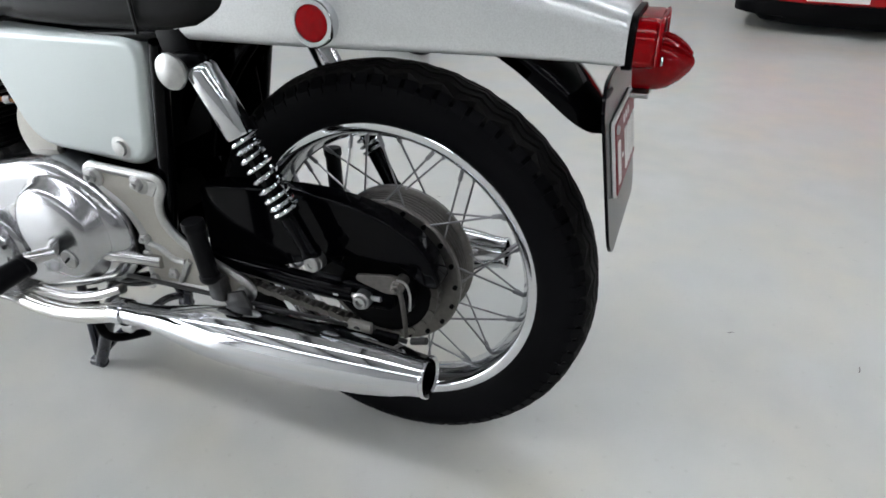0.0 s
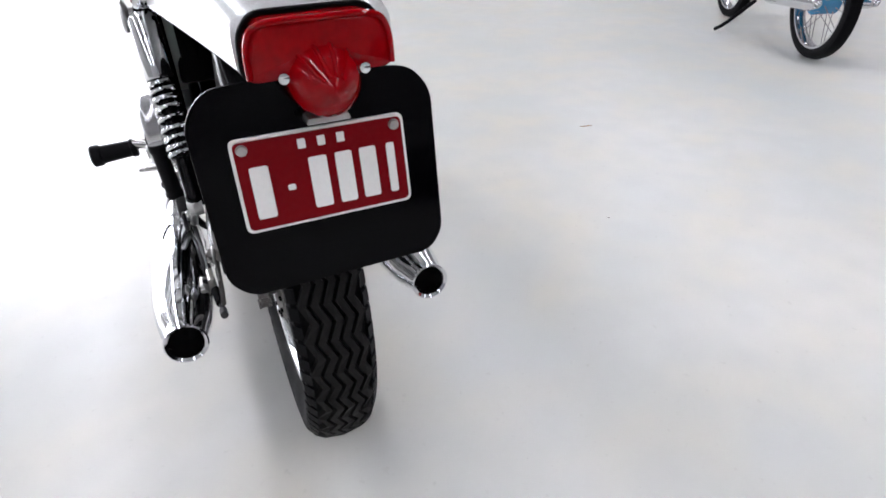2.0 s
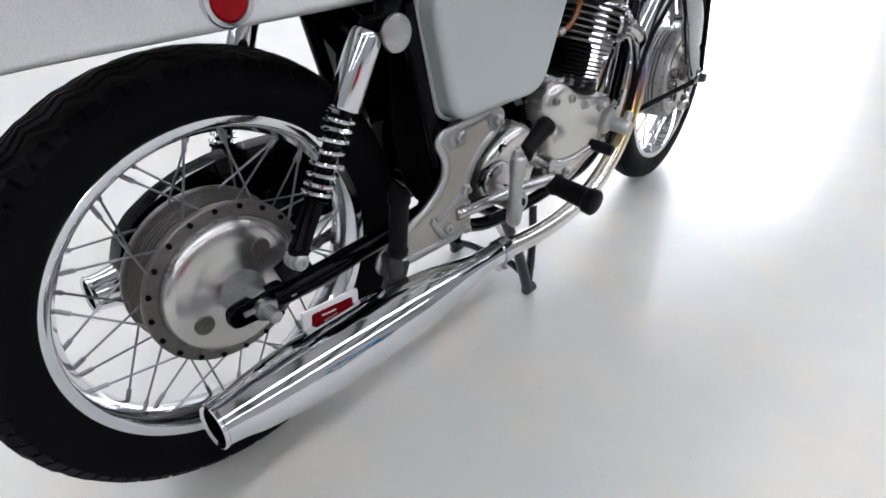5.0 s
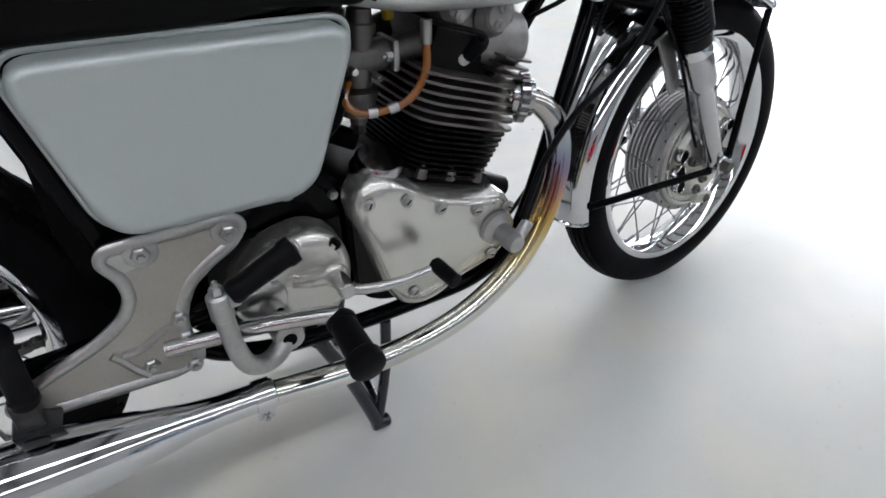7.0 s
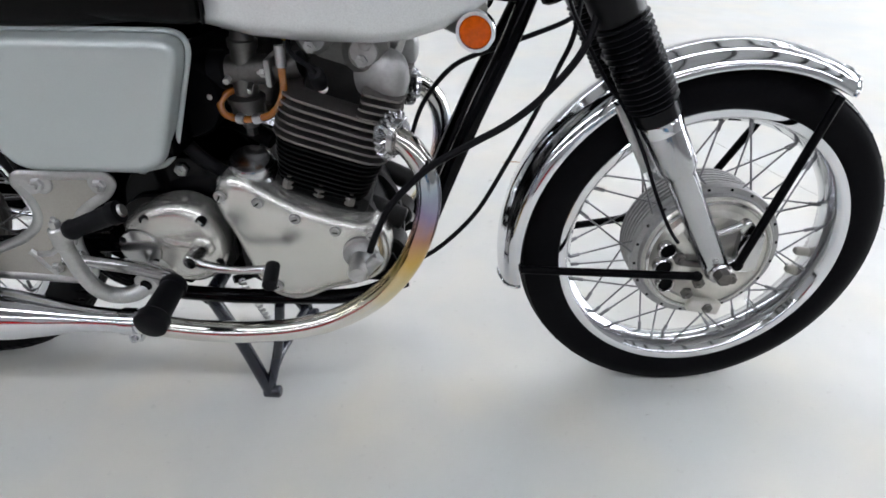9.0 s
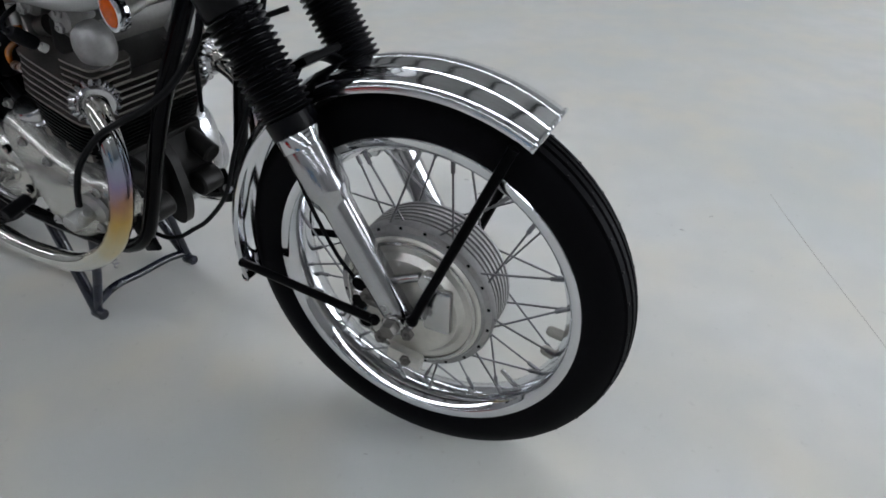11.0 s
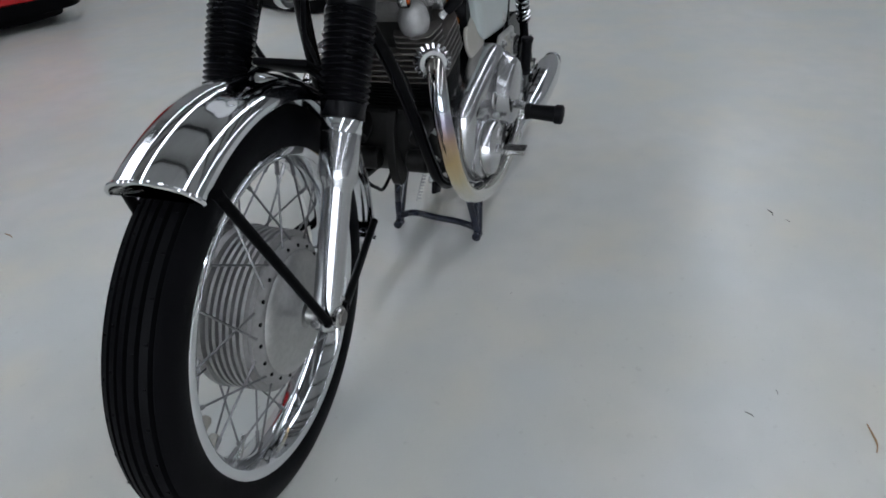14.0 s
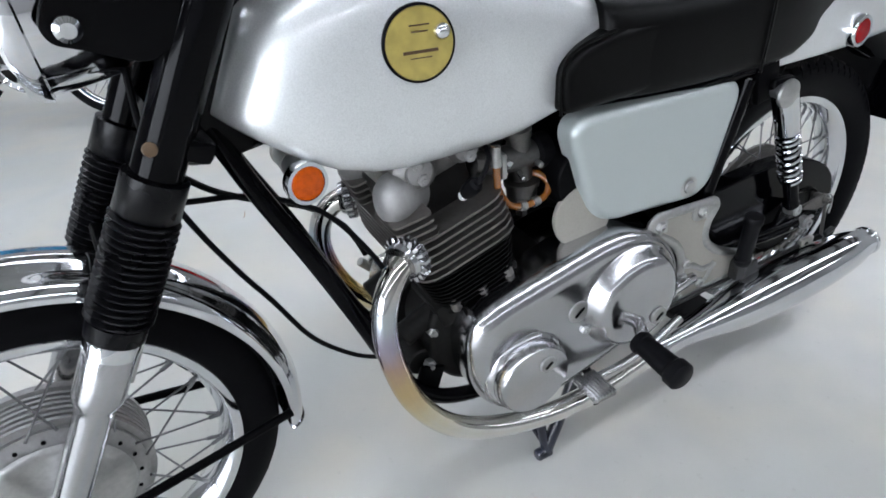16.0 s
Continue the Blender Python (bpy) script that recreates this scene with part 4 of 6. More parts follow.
def bodywork():
    xs = [1.128, 1.122, 1.11, 1.09, 1.06, 1.02, 0.98, 0.94, 0.9, 0.86, 0.8, 0.74, 0.68, 0.62, 0.57]
    tank = smooth_sections(xs, [(0.5, 0), (1.2, 0)], [(1.13, 0.062), (1.115, 0.086), (1.09, 0.106), (1.05, 0.122), (1.0, 0.132), (0.9, 0.139), (0.75, 0.134), (0.65, 0.118), (0.56, 0.10)], [(1.14, 0.804), (1.12, 0.790), (1.10, 0.779), (1.05, 0.751), (1.0, 0.720), (0.95, 0.698), (0.90, 0.691), (0.76, 0.694), (0.67, 0.712), (0.55, 0.735)], [(1.14, 0.90), (1.11, 0.935), (1.05, 0.965), (0.95, 0.985), (0.8, 0.972), (0.7, 0.935), (0.55, 0.87)])
    tb = loft(tank, 64, 2.5, low=7.0)
    for v in tb.verts:
        u = min(max((v.co.x - 0.84) / 0.26, 0.0), 1.0)
        v.co.x -= ((v.co.z - 0.79) * 0.48 + 0.002) * u * u * (3 - 2 * u)
    t = part("fuel_tank", tb, FLAKE, bike, "silver metal-flake fuel tank", angle=75)
    for s in (1, -1):
        n = Vector((0.12, s, 0.06))
        b = part("tank_badge", lathe([(-0.004, 0), (-0.004, 0.044), (0.001, 0.044), (0.003, 0.041)], (0.893, s * 0.1425, 0.857), n, 48), SATIN_BLACK, bike, "round badge with a dark rim")
        part("badge_face", lathe([(0.001, 0.0415), (0.0035, 0.040), (0.0045, 0)], (0.893, s * 0.1425, 0.857), n, 48), GOLD, b, "yellow badge face")
        mark = bmesh.new()
        for dz, w, h in ((0.021, 0.024, 0.0016), (0.014, 0.020, 0.0016), (-0.008, 0.042, 0.0036), (-0.015, 0.026, 0.0012)):
            slab(Vector((0.893, s * 0.1425, 0.857)) + n.normalized() * 0.005 + Vector((0, 0, dz)), (w, 0.0012, h), 0, Matrix.Rotation(-s * math.atan2(0.12, 1.0), 4, "Z"), mark)
        part("badge_mark", mark, BROWN, b, "dark bars in place of lettering", smooth=False)
        part("badge_screw", lathe([(0, 0), (0, 0.010), (0.006, 0.0095), (0.010, 0.006), (0.011, 0)], (0.866, s * 0.146, 0.868), n, 14), CHROME, b, "ribbed chrome knob")
    # seat with ears over the tank
    xs = [0.60, 0.585, 0.56, 0.5, 0.42, 0.34, 0.30, 0.292, 0.284, 0.25, 0.2, 0.16, 0.12, 0.08, 0.05]
    seat = smooth_sections(xs, [(0, 0), (1, 0)], [(0.61, 0.125), (0.58, 0.140), (0.5, 0.146), (0.3, 0.146), (0.2, 0.142), (0.1, 0.125), (0.04, 0.11)], [(0.61, 0.722), (0.45, 0.714), (0.24, 0.714), (0.19, 0.722), (0.12, 0.752), (0.05, 0.79)], [(0.61, 0.87), (0.5, 0.862), (0.3, 0.868), (0.2, 0.875), (0.1, 0.868), (0.04, 0.84)])
    st = part("seat", loft(seat, 56, 4.0, low=9.0), VINYL, bike, "black vinyl dual seat", angle=75)
    for s in (1, -1):
        part("seat_ear", prism([(0.682, 0.722), (0.684, 0.788), (0.655, 0.810), (0.60, 0.826), (0.50, 0.834), (0.50, 0.730)], s * 0.10, s * 0.1435, 0.022, 0.014, rounds=6), VINYL, st, "seat side flap over the tank")
        part("seat_piping", tube([(0.684, s * 0.139, 0.726), (0.686, s * 0.140, 0.788), (0.660, s * 0.140, 0.814), (0.60, s * 0.141, 0.828)], 0.0028, 8, 6), VINYL, st)
        part("seat_strap", tube([(0.292, s * 0.148, 0.716), (0.290, s * 0.149, 0.78), (0.288, s * 0.143, 0.845), (0.288, s * 0.11, 0.868)], 0.0035, 8, 6, flat=0.5), VINYL, st)
    # tail
    xs = [0.24, 0.20, 0.15, 0.1, 0.04, -0.04, -0.12, -0.2, -0.28, -0.33, -0.336]
    tail = smooth_sections(xs, [(0.3, 0), (0.05, -0.001), (-0.15, -0.010), (-0.34, -0.022)], [(0.26, 0.136), (0.1, 0.133), (0.0, 0.126), (-0.1, 0.111), (-0.2, 0.096), (-0.3, 0.081), (-0.345, 0.074)], [(0.26, 0.704), (0.1, 0.703), (-0.1, 0.701), (-0.25, 0.697), (-0.345, 0.690)], [(0.26, 0.80), (0.1, 0.835), (0.0, 0.845), (-0.12, 0.825), (-0.25, 0.785), (-0.345, 0.752)])
    ta = part("tail_fairing", loft(tail, 60, 2.8, low=9.0), FLAKE, bike, "silver metal-flake tail fairing", angle=75)
    for s in (1, -1):
        n = (-0.06, s, 0)
        r = part("side_reflector", lathe([(-0.012, 0), (-0.012, 0.028), (0.004, 0.029), (0.008, 0.027), (0.008, 0.022)], (0.022, s * 0.131, 0.7395), n, 36), CHROME, bike, "chrome-rimmed red side reflector")
        part("reflector_lens", lathe([(0.004, 0.0235), (0.009, 0.02), (0.011, 0)], (0.022, s * 0.131, 0.7395), n, 32), RED, r)
    # tail light
    y0 = -0.0185
    gasket = prism([(-0.071, 0.688), (0.071, 0.688), (0.069, 0.730), (0.054, 0.749), (-0.054, 0.749), (-0.069, 0.730)], 0.0, 0.012, 0.012, 0.002)
    turn = Matrix.Translation((-0.332, y0, 0)) @ Matrix.Rotation(radians(90), 4, "Z")
    gasket.transform(turn)
    tl = part("tail_light", gasket, SATIN_BLACK, bike, "red tail light with a pointed lens")
    bar = prism([(-0.068, 0.691), (0.068, 0.691), (0.066, 0.727), (0.051, 0.744), (-0.051, 0.744), (-0.066, 0.727)], 0.010, 0.038, 0.010, 0.008, crown=0.004, rounds=6)
    bar.transform(turn)
    lens = part("reflector_bar", bar, RED, tl, "wide red reflector")
    rim = tube([(-0.066, 0.038, 0.696), (-0.064, 0.038, 0.726), (-0.050, 0.038, 0.741), (0.0, 0.040, 0.7425), (0.050, 0.038, 0.741), (0.064, 0.038, 0.726), (0.066, 0.038, 0.696)], 0.0028, 8, 5)
    rim.transform(turn)
    part("lens_border", rim, RED, lens)
    cone = bmesh.new()
    prof = [(0.008, 0.0335), (0.036, 0.0335), (0.048, 0.0305), (0.062, 0.0215), (0.072, 0.0110), (0.076, 0.004), (0.077, 0)]
    lathe(prof, (-0.334, y0, 0.6855), (-1, 0, 0.04), 40, bm=cone)
    part("pointed_lens", cone, RED, tl, "pointed red lens")
    fl = bmesh.new()
    for a in (-40, -13, 13, 40):
        c, s2 = math.cos(radians(a + 90)), math.sin(radians(a + 90))
        tube([(-0.334 - x, y0 + r * c, 0.6870 + r * s2) for x, r in ((0.036, 0.0338), (0.048, 0.0308), (0.062, 0.0220), (0.072, 0.0115))], 0.0022, 6, 3, fl)
    part("lens_ridge", fl, RED, tl)
    part("clear_window", prism([(-0.022, 0.6455), (0.022, 0.6455), (0.020, 0.652), (-0.020, 0.652)], 0.010, 0.032, 0.002, 0.001, m=turn), SATIN, tl)
    for dy in (0.0375, -0.0375):
        part("lens_screw", lathe([(0, 0), (0, 0.0055), (0.002, 0.005), (0.003, 0)], (-0.374, y0 + dy, 0.695), (-1, 0, 0), 14), CHROME, tl)
    # number plate
    y0 = -0.0125
    tilt = Matrix.Translation((-0.3445, y0, 0.58)) @ Matrix.Rotation(radians(8), 4, "Y") @ Matrix.Rotation(radians(90), 4, "Z")
    back = prism([(-0.124, -0.088), (-0.106, -0.110), (0.098, -0.113), (0.120, -0.092), (0.125, 0.075), (0.102, 0.104), (0.06, 0.107), (-0.06, 0.105), (-0.106, 0.100), (-0.126, 0.074)], -0.010, -0.006, 0.02, 0.001, m=tilt)
    pb = part("plate_bracket", back, BLACK, bike, "black number plate backing sheet")
    num = part("number_plate", prism([(-0.0895, -0.042), (0.0895, -0.042), (0.0895, 0.055), (-0.0895, 0.055)], -0.005, -0.001, 0.008, 0.001, m=tilt), WHITE, bike, "white-bordered red number plate", smooth=False)
    part("plate_face", prism([(-0.0862, -0.0387), (0.0862, -0.0387), (0.0862, 0.0517), (-0.0862, 0.0517)], -0.003, 0.0005, 0.006, 0.0005, m=tilt), PLATE_RED, num, "dark red plate face", smooth=False)
    for cx, w in ((0.066, 0.019), (0.007, 0.019), (-0.020, 0.018), (-0.046, 0.018), (-0.071, 0.009)):
        part("plate_bar", prism([(cx - w / 2, -0.028), (cx + w / 2, -0.028), (cx + w / 2, 0.026), (cx - w / 2, 0.026)], -0.001, 0.0018, 0.003, 0.0008, m=tilt), WHITE, num, smooth=False)
    part("plate_bar", prism([(0.033, -0.004), (0.041, -0.004), (0.041, 0.002), (0.033, 0.002)], -0.001, 0.0018, 0.002, 0.0008, m=tilt), WHITE, num)
    for cx in (0.020, 0.0, -0.020):
        part("plate_bar", prism([(cx - 0.004, 0.036), (cx + 0.004, 0.036), (cx + 0.004, 0.046), (cx - 0.004, 0.046)], -0.001, 0.0015, 0.001, 0.0005, m=tilt), WHITE, num)
    for cx in (0.078, -0.078):
        part("plate_bolt", lathe([(0, 0), (0, 0.006), (0.003, 0.005), (0.004, 0)], tilt @ Vector((cx, 0.0005, 0.044)), (-1, 0, 0), 12), SATIN, num)
    # side covers
    cov_r = prism([(0.298, 0.712), (0.656, 0.711), (0.582, 0.512), (0.350, 0.513)], -0.118, -0.166, 0.042, 0.0135, 8, rounds=6)
    part("right_side_cover", cov_r, SILVER, bike, "silver painted oil tank cover")
    rimr = tube([Vector((p.x, -0.130, p.y)) for p in rounded([(0.293, 0.716), (0.662, 0.715), (0.585, 0.508), (0.346, 0.509)], 0.042, 8)], 0.004, 8, 1, smooth=False, closed=True)
    part("cover_edge", rimr, SILVER, bpy.data.objects["right_side_cover"])
    cov_l = prism([(0.299, 0.711), (0.668, 0.711), (0.600, 0.520), (0.348, 0.505)], 0.095, 0.137, 0.052, 0.016, 8, rounds=6)
    part("left_side_cover", cov_l, SILVER, bike, "silver painted left side cover")
    part("cover_knob", lathe([(0, 0), (0, 0.020), (0.003, 0.019), (0.004, 0.012), (0.008, 0.011), (0.009, 0)], (0.40, 0.134, 0.537), (0, 1, 0), 24), SATIN, bpy.data.objects["left_side_cover"], "slotted cover fastener")


bodywork()


# ---- engine ----
LEAN = radians(17)
CYL = Vector((math.sin(LEAN), 0, math.cos(LEAN)))
CYL_FWD = Vector((math.cos(LEAN), 0, -math.sin(LEAN)))
CYL_BASE = Vector((0.795, 0, 0.440))
TILT = Matrix((CYL_FWD, (0, 1, 0), CYL)).transposed().to_4x4()


def fin_plate(bm, s, depth0, depth1, width, thick, corner=0.03, shift=0.0):
    """One cooling fin across the cylinders at height s along the leaning axis."""
    poly = rounded([(-depth0, -width), (depth1, -width), (depth1, width), (-depth0, width)], corner, 4)
    m = Matrix.Translation(CYL_BASE + CYL * s + CYL_FWD * shift) @ TILT
    lo = [bm.verts.new(m @ Vector((p.x, p.y, -thick / 2))) for p in poly]
    hi = [bm.verts.new(m @ Vector((p.x, p.y, thick / 2))) for p in poly]
    n = len(poly)
    for i in range(n):
        j = (i + 1) % n
        bm.faces.new((lo[i], lo[j], hi[j], hi[i]))
    bm.faces.new(lo[::-1])
    bm.faces.new(hi)


def engine():
    case = bmesh.new()
    prism([(0.650, 0.285), (0.645, 0.470), (0.700, 0.478), (0.870, 0.452), (0.898, 0.405), (0.892, 0.330), (0.850, 0.276), (0.760, 0.258), (0.690, 0.262)], -0.100, 0.100, 0.035, 0.012, bm=case)
    slab((0.80, 0, 0.445), (0.16, 0.21, 0.05), 0.012, Matrix.Rotation(LEAN, 4, "Y"), case)
    eng = part("engine", case, SHADED_CASE, bike, "parallel-twin engine with alloy cases coloured dark as in shade and black barrels")
    part("case_joint", prism([(0.900, 0.262), (0.918, 0.300), (0.922, 0.345), (0.912, 0.412), (0.885, 0.446), (0.860, 0.440), (0.860, 0.270)], -0.010, 0.010, 0.02, 0.003), SHADED_CASE, eng)
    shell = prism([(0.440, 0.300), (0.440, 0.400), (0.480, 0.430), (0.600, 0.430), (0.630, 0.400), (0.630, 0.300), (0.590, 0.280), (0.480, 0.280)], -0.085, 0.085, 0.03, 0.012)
    part("gearbox_shell", shell, SHADED_CASE, eng, "alloy gearbox shell, coloured dark as in shade")
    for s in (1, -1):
        part("engine_mount", rod((0.905, s * 0.035, 0.335), (0.905, s * 0.085, 0.335), 0.026, 18, bevel=0.004), SHADED_CASE, eng)
        part("breather_boss", rod((0.86, s * 0.07, 0.425), (0.93, s * 0.07, 0.392), 0.020, 14, bevel=0.003), SHADED_CASE, eng)
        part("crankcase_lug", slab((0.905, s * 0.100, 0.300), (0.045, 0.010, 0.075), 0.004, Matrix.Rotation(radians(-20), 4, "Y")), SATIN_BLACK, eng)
    # barrel
    core = bmesh.new()
    m = Matrix.Translation(CYL_BASE + CYL * 0.060) @ TILT
    slab((0, 0, 0), (0.118, 0.195, 0.12), 0.03, bm=core)
    core.transform(m)
    slab(CYL_BASE + CYL * 0.012, (0.135, 0.215, 0.014), 0.01, Matrix.Rotation(LEAN, 4, "Y"), core)
    bar = part("cylinder_barrel", core, BARREL, bike, "black finned cylinder barrel", angle=30)
    for i in range(9):
        fb = bmesh.new()
        d = 0.074 + 0.0016 * i
        fin_plate(fb, 0.026 + 0.0088 * i, d, d, 0.120 + 0.001 * i, 0.0030, 0.045)
        part("fin", fb, BARREL, bar, angle=30)
    for s in (1, -1):
        for d in (-0.05, 0.0, 0.05):
            c = CYL_BASE + CYL * 0.018 + CYL_FWD * d + Vector((0, s * 0.112, 0))
            part("base_nut", nut(c, CYL, 0.009, 0.014), DRUM, bar)
    # head
    head = bmesh.new()
    slab((0, 0, 0), (0.128, 0.158, 0.13), 0.02, bm=head)
    head.transform(Matrix.Translation(CYL_BASE + CYL * 0.170) @ TILT)
    # The core's near-black alloy paints the shade behind the lighter fins.
    hd = part("cylinder_head", head, SHADED_CAST, bike, "alloy cylinder head with grey cooling fins and a core coloured dark as in shade", angle=30)
    for i in range(6):
        fb = bmesh.new()
        fin_plate(fb, 0.107 + 0.0125 * i, 0.090, 0.092 - 0.001 * i, 0.134 - 0.001 * i, 0.0038, 0.045)
        part("fin", fb, FIN, hd, angle=30)
    # fins beside the exhaust ports
    for i in range(4):
        s = 0.172 + 0.012 * i
        for y in (-0.08, 0.08):
            fb = bmesh.new()
            poly = rounded([(0.03, y - 0.05), (0.088, y - 0.038), (0.088, y + 0.038), (0.03, y + 0.05)], 0.012, 3)
            mm = Matrix.Translation(CYL_BASE + CYL * s) @ TILT
            lo = [fb.verts.new(mm @ Vector((p.x, p.y, -0.0018))) for p in poly]
            hi = [fb.verts.new(mm @ Vector((p.x, p.y, 0.0018))) for p in poly]
            for k in range(len(poly)):
                j = (k + 1) % len(poly)
                fb.faces.new((lo[k], lo[j], hi[j], hi[k]))
            fb.faces.new(lo[::-1])
            fb.faces.new(hi)
            part("fin", fb, FIN, hd, angle=30)
    box = bmesh.new()
    top = CYL_BASE + CYL * 0.245
    slab((0, 0, 0), (0.13, 0.165, 0.055), 0.02, bm=box)
    box.transform(Matrix.Translation(top) @ TILT)
    slab(top + CYL * 0.03 + CYL_FWD * -0.045, (0.06, 0.15, 0.035), 0.014, Matrix.Rotation(LEAN, 4, "Y"), box)
    for s in (1, -1):
        rod(top + CYL_FWD * 0.022 + Vector((0, s * 0.055, 0.010)), top + CYL_FWD * 0.022 + Vector((0, s * 0.100, 0.010)), 0.034, 26, box, bevel=0.012)
        rod(top + CYL_FWD * -0.05 + Vector((0, s * 0.055, 0.016)), top + CYL_FWD * -0.05 + Vector((0, s * 0.108, 0.016)), 0.028, 24, box, bevel=0.008)
    rb = part("rocker_box", box, ROCKER, bike, "cast alloy rocker box")
    for s in (1, -1):
        for cd, out, r in ((0.022, 0.100, 0.020), (-0.05, 0.108, 0.019)):
            c = top + CYL_FWD * cd + Vector((0, s * out, 0.013))
            plate = bmesh.new()
            lathe([(0, 0), (0, r), (0.003, r - 0.001), (0.004, 0)], c, (0, s, 0), 24, bm=plate)
            nut(c + CYL * 0.012 + Vector((0, s * 0.003, 0)), (0, s, 0), 0.009, 0.006, plate)
            nut(c - CYL * 0.012 + Vector((0, s * 0.003, 0)), (0, s, 0), 0.009, 0.006, plate)
            part("rocker_cover", plate, HEAD_ALLOY, rb, "oval rocker spindle cover")
        for cd, dz in ((0.052, -0.004), (0.046, -0.034)):
            c = top + CYL_FWD * cd + Vector((0, s * 0.082, dz))
            part("stud_recess", lathe([(-0.01, 0.014), (0.016, 0.013), (0.018, 0.011), (0.010, 0.009), (0.010, 0)], c, (0.25, s, 0), 18), ROCKER, rb)
        # front exhaust tappet cap
        cap = lathe([(-0.03, 0.029), (0.004, 0.031), (0.020, 0.030), (0.030, 0.026), (0.037, 0.017), (0.040, 0.006), (0.0405, 0)], (0.908, s * 0.076, 0.642), (0.88, s * 0.48, 0.02), 36)
        for v in cap.verts:
            v.co.z = 0.642 + (v.co.z - 0.642) * 1.28
        part("tappet_cap", cap, HEAD_ALLOY, rb, "smooth pale alloy tappet cover")
        # spark plug
        p = CYL_BASE + CYL * 0.190 + CYL_FWD * -0.026 + Vector((0, s * 0.106, 0))
        d = Vector((0.05, s * 0.75, 0.65)).normalized()
        plug = part("spark_plug", lathe([(0, 0), (0, 0.0075), (0.008, 0.0075), (0.009, 0.0055), (0.022, 0.0055), (0.024, 0.0)], p, d, 12), WHITE, bike, "white spark plug")
        part("plug_cap", lathe([(0.018, 0), (0.018, 0.0105), (0.024, 0.0115), (0.05, 0.012), (0.058, 0.009), (0.060, 0)], p, d, 14), RUBBER, plug)
        part("plug_lead", tube([p + d * 0.05, p + d * 0.066 + Vector((-0.006, 0, 0.004)), p + Vector((-0.035, s * 0.015, 0.055)), p + Vector((-0.05, -s * 0.03, 0.062)), p + Vector((-0.05, -s * 0.07, 0.060))], 0.0038, 8, 6), RUBBER, plug)
    # pushrod-front oil drain and finned exhaust nuts
    for s in (1, -1):
        c = Vector((0.925, s * 0.116, 0.564))
        d = Vector((0.86, s * 0.42, -0.10)).normalized()
        rose = bmesh.new()
        segs, prof = 57, ((-0.018, 0), (-0.018, 0.025), (-0.010, 0.0265), (-0.008, 0.0375), (0.003, 0.038), (0.006, 0.0295), (0.014, 0.0265), (0.014, 0.018))
        mm = Matrix.Translation(c) @ frame_of(d)
        rings = []
        for a, r in prof:
            rings.append([rose.verts.new(mm @ Vector(((r - (0.008 if (k % 3 == 0 and r > 0.033) else 0)) * math.cos(2 * math.pi * k / segs), (r - (0.008 if (k % 3 == 0 and r > 0.033) else 0)) * math.sin(2 * math.pi * k / segs), a))) for k in range(segs)] if r else None)
        for p, q in zip(rings[1:], rings[2:]):
            for k in range(segs):
                rose.faces.new((p[k], q[k], q[(k + 1) % segs], p[(k + 1) % segs]))
        part("exhaust_nut", rose, BRUSHED, bike, "finned alloy exhaust nut", angle=20)
    # right: timing cover
    tc = domed([(0.636, 0.462), (0.647, 0.490), (0.668, 0.502), (0.694, 0.498), (0.722, 0.480), (0.766, 0.452), (0.826, 0.432), (0.868, 0.424), (0.892, 0.422), (0.908, 0.396), (0.914, 0.360), (0.902, 0.318), (0.862, 0.298), (0.808, 0.284), (0.770, 0.262), (0.735, 0.256), (0.704, 0.268), (0.682, 0.302), (0.668, 0.350), (0.652, 0.408), (0.638, 0.440)], -0.088, -0.145, 0.022, 0.026, 0.004, 7)
    t = part("timing_cover", tc, COVER, bike, "polished alloy timing cover")
    for x, z in ((0.655, 0.470), (0.713, 0.461), (0.768, 0.434), (0.830, 0.413), (0.888, 0.405), (0.86, 0.325), (0.72, 0.30)):
        sc = bmesh.new()
        lathe([(0, 0.0095), (0.0015, 0.0095), (0.0015, 0.0068), (0.005, 0.0065), (0.006, 0.005), (0.006, 0)], (x, -0.1475, z), (0, -1, 0), 16, bm=sc)
        screw = part("cover_screw", sc, SATIN, t)
        part("screw_slot", slab((x, -0.1536, z), (0.0095, 0.001, 0.0022), 0, Matrix.Rotation(radians(35 + 400 * x), 4, "Y")), SATIN_BLACK, screw, smooth=False)
    part("timing_bulge", lathe([(-0.01, 0), (-0.01, 0.040), (0.012, 0.040), (0.016, 0.036), (0.030, 0.035), (0.036, 0.030), (0.038, 0.0)], (0.692, -0.088, 0.480), (0.10, -0.35, 0.95), 30), BRUSHED, t)
    drive = bmesh.new()
    lathe([(0, 0), (0, 0.030), (0.008, 0.029), (0.012, 0.021), (0.016, 0.017), (0.052, 0.016), (0.056, 0.014), (0.056, 0)], (0.868, -0.146, 0.372), (0.06, -1, -0.10), 20, bm=drive)
    rod((0.878, -0.185, 0.362), (0.904, -0.182, 0.390), 0.010, 12, drive, bevel=0.002)
    part("tachometer_drive", drive, SATIN, t, "dull alloy tachometer drive")
    # right: gearbox
    gb = domed([(0.462, 0.380), (0.470, 0.404), (0.498, 0.424), (0.537, 0.440), (0.580, 0.444), (0.614, 0.424), (0.632, 0.385), (0.632, 0.342), (0.612, 0.302), (0.580, 0.284), (0.540, 0.284), (0.505, 0.300), (0.472, 0.334)], -0.08, -0.136, 0.020, 0.024, 0.002, 7)
    g = part("gearbox_cover", gb, COVER, bike, "polished alloy gearbox cover")
    cap = bmesh.new()
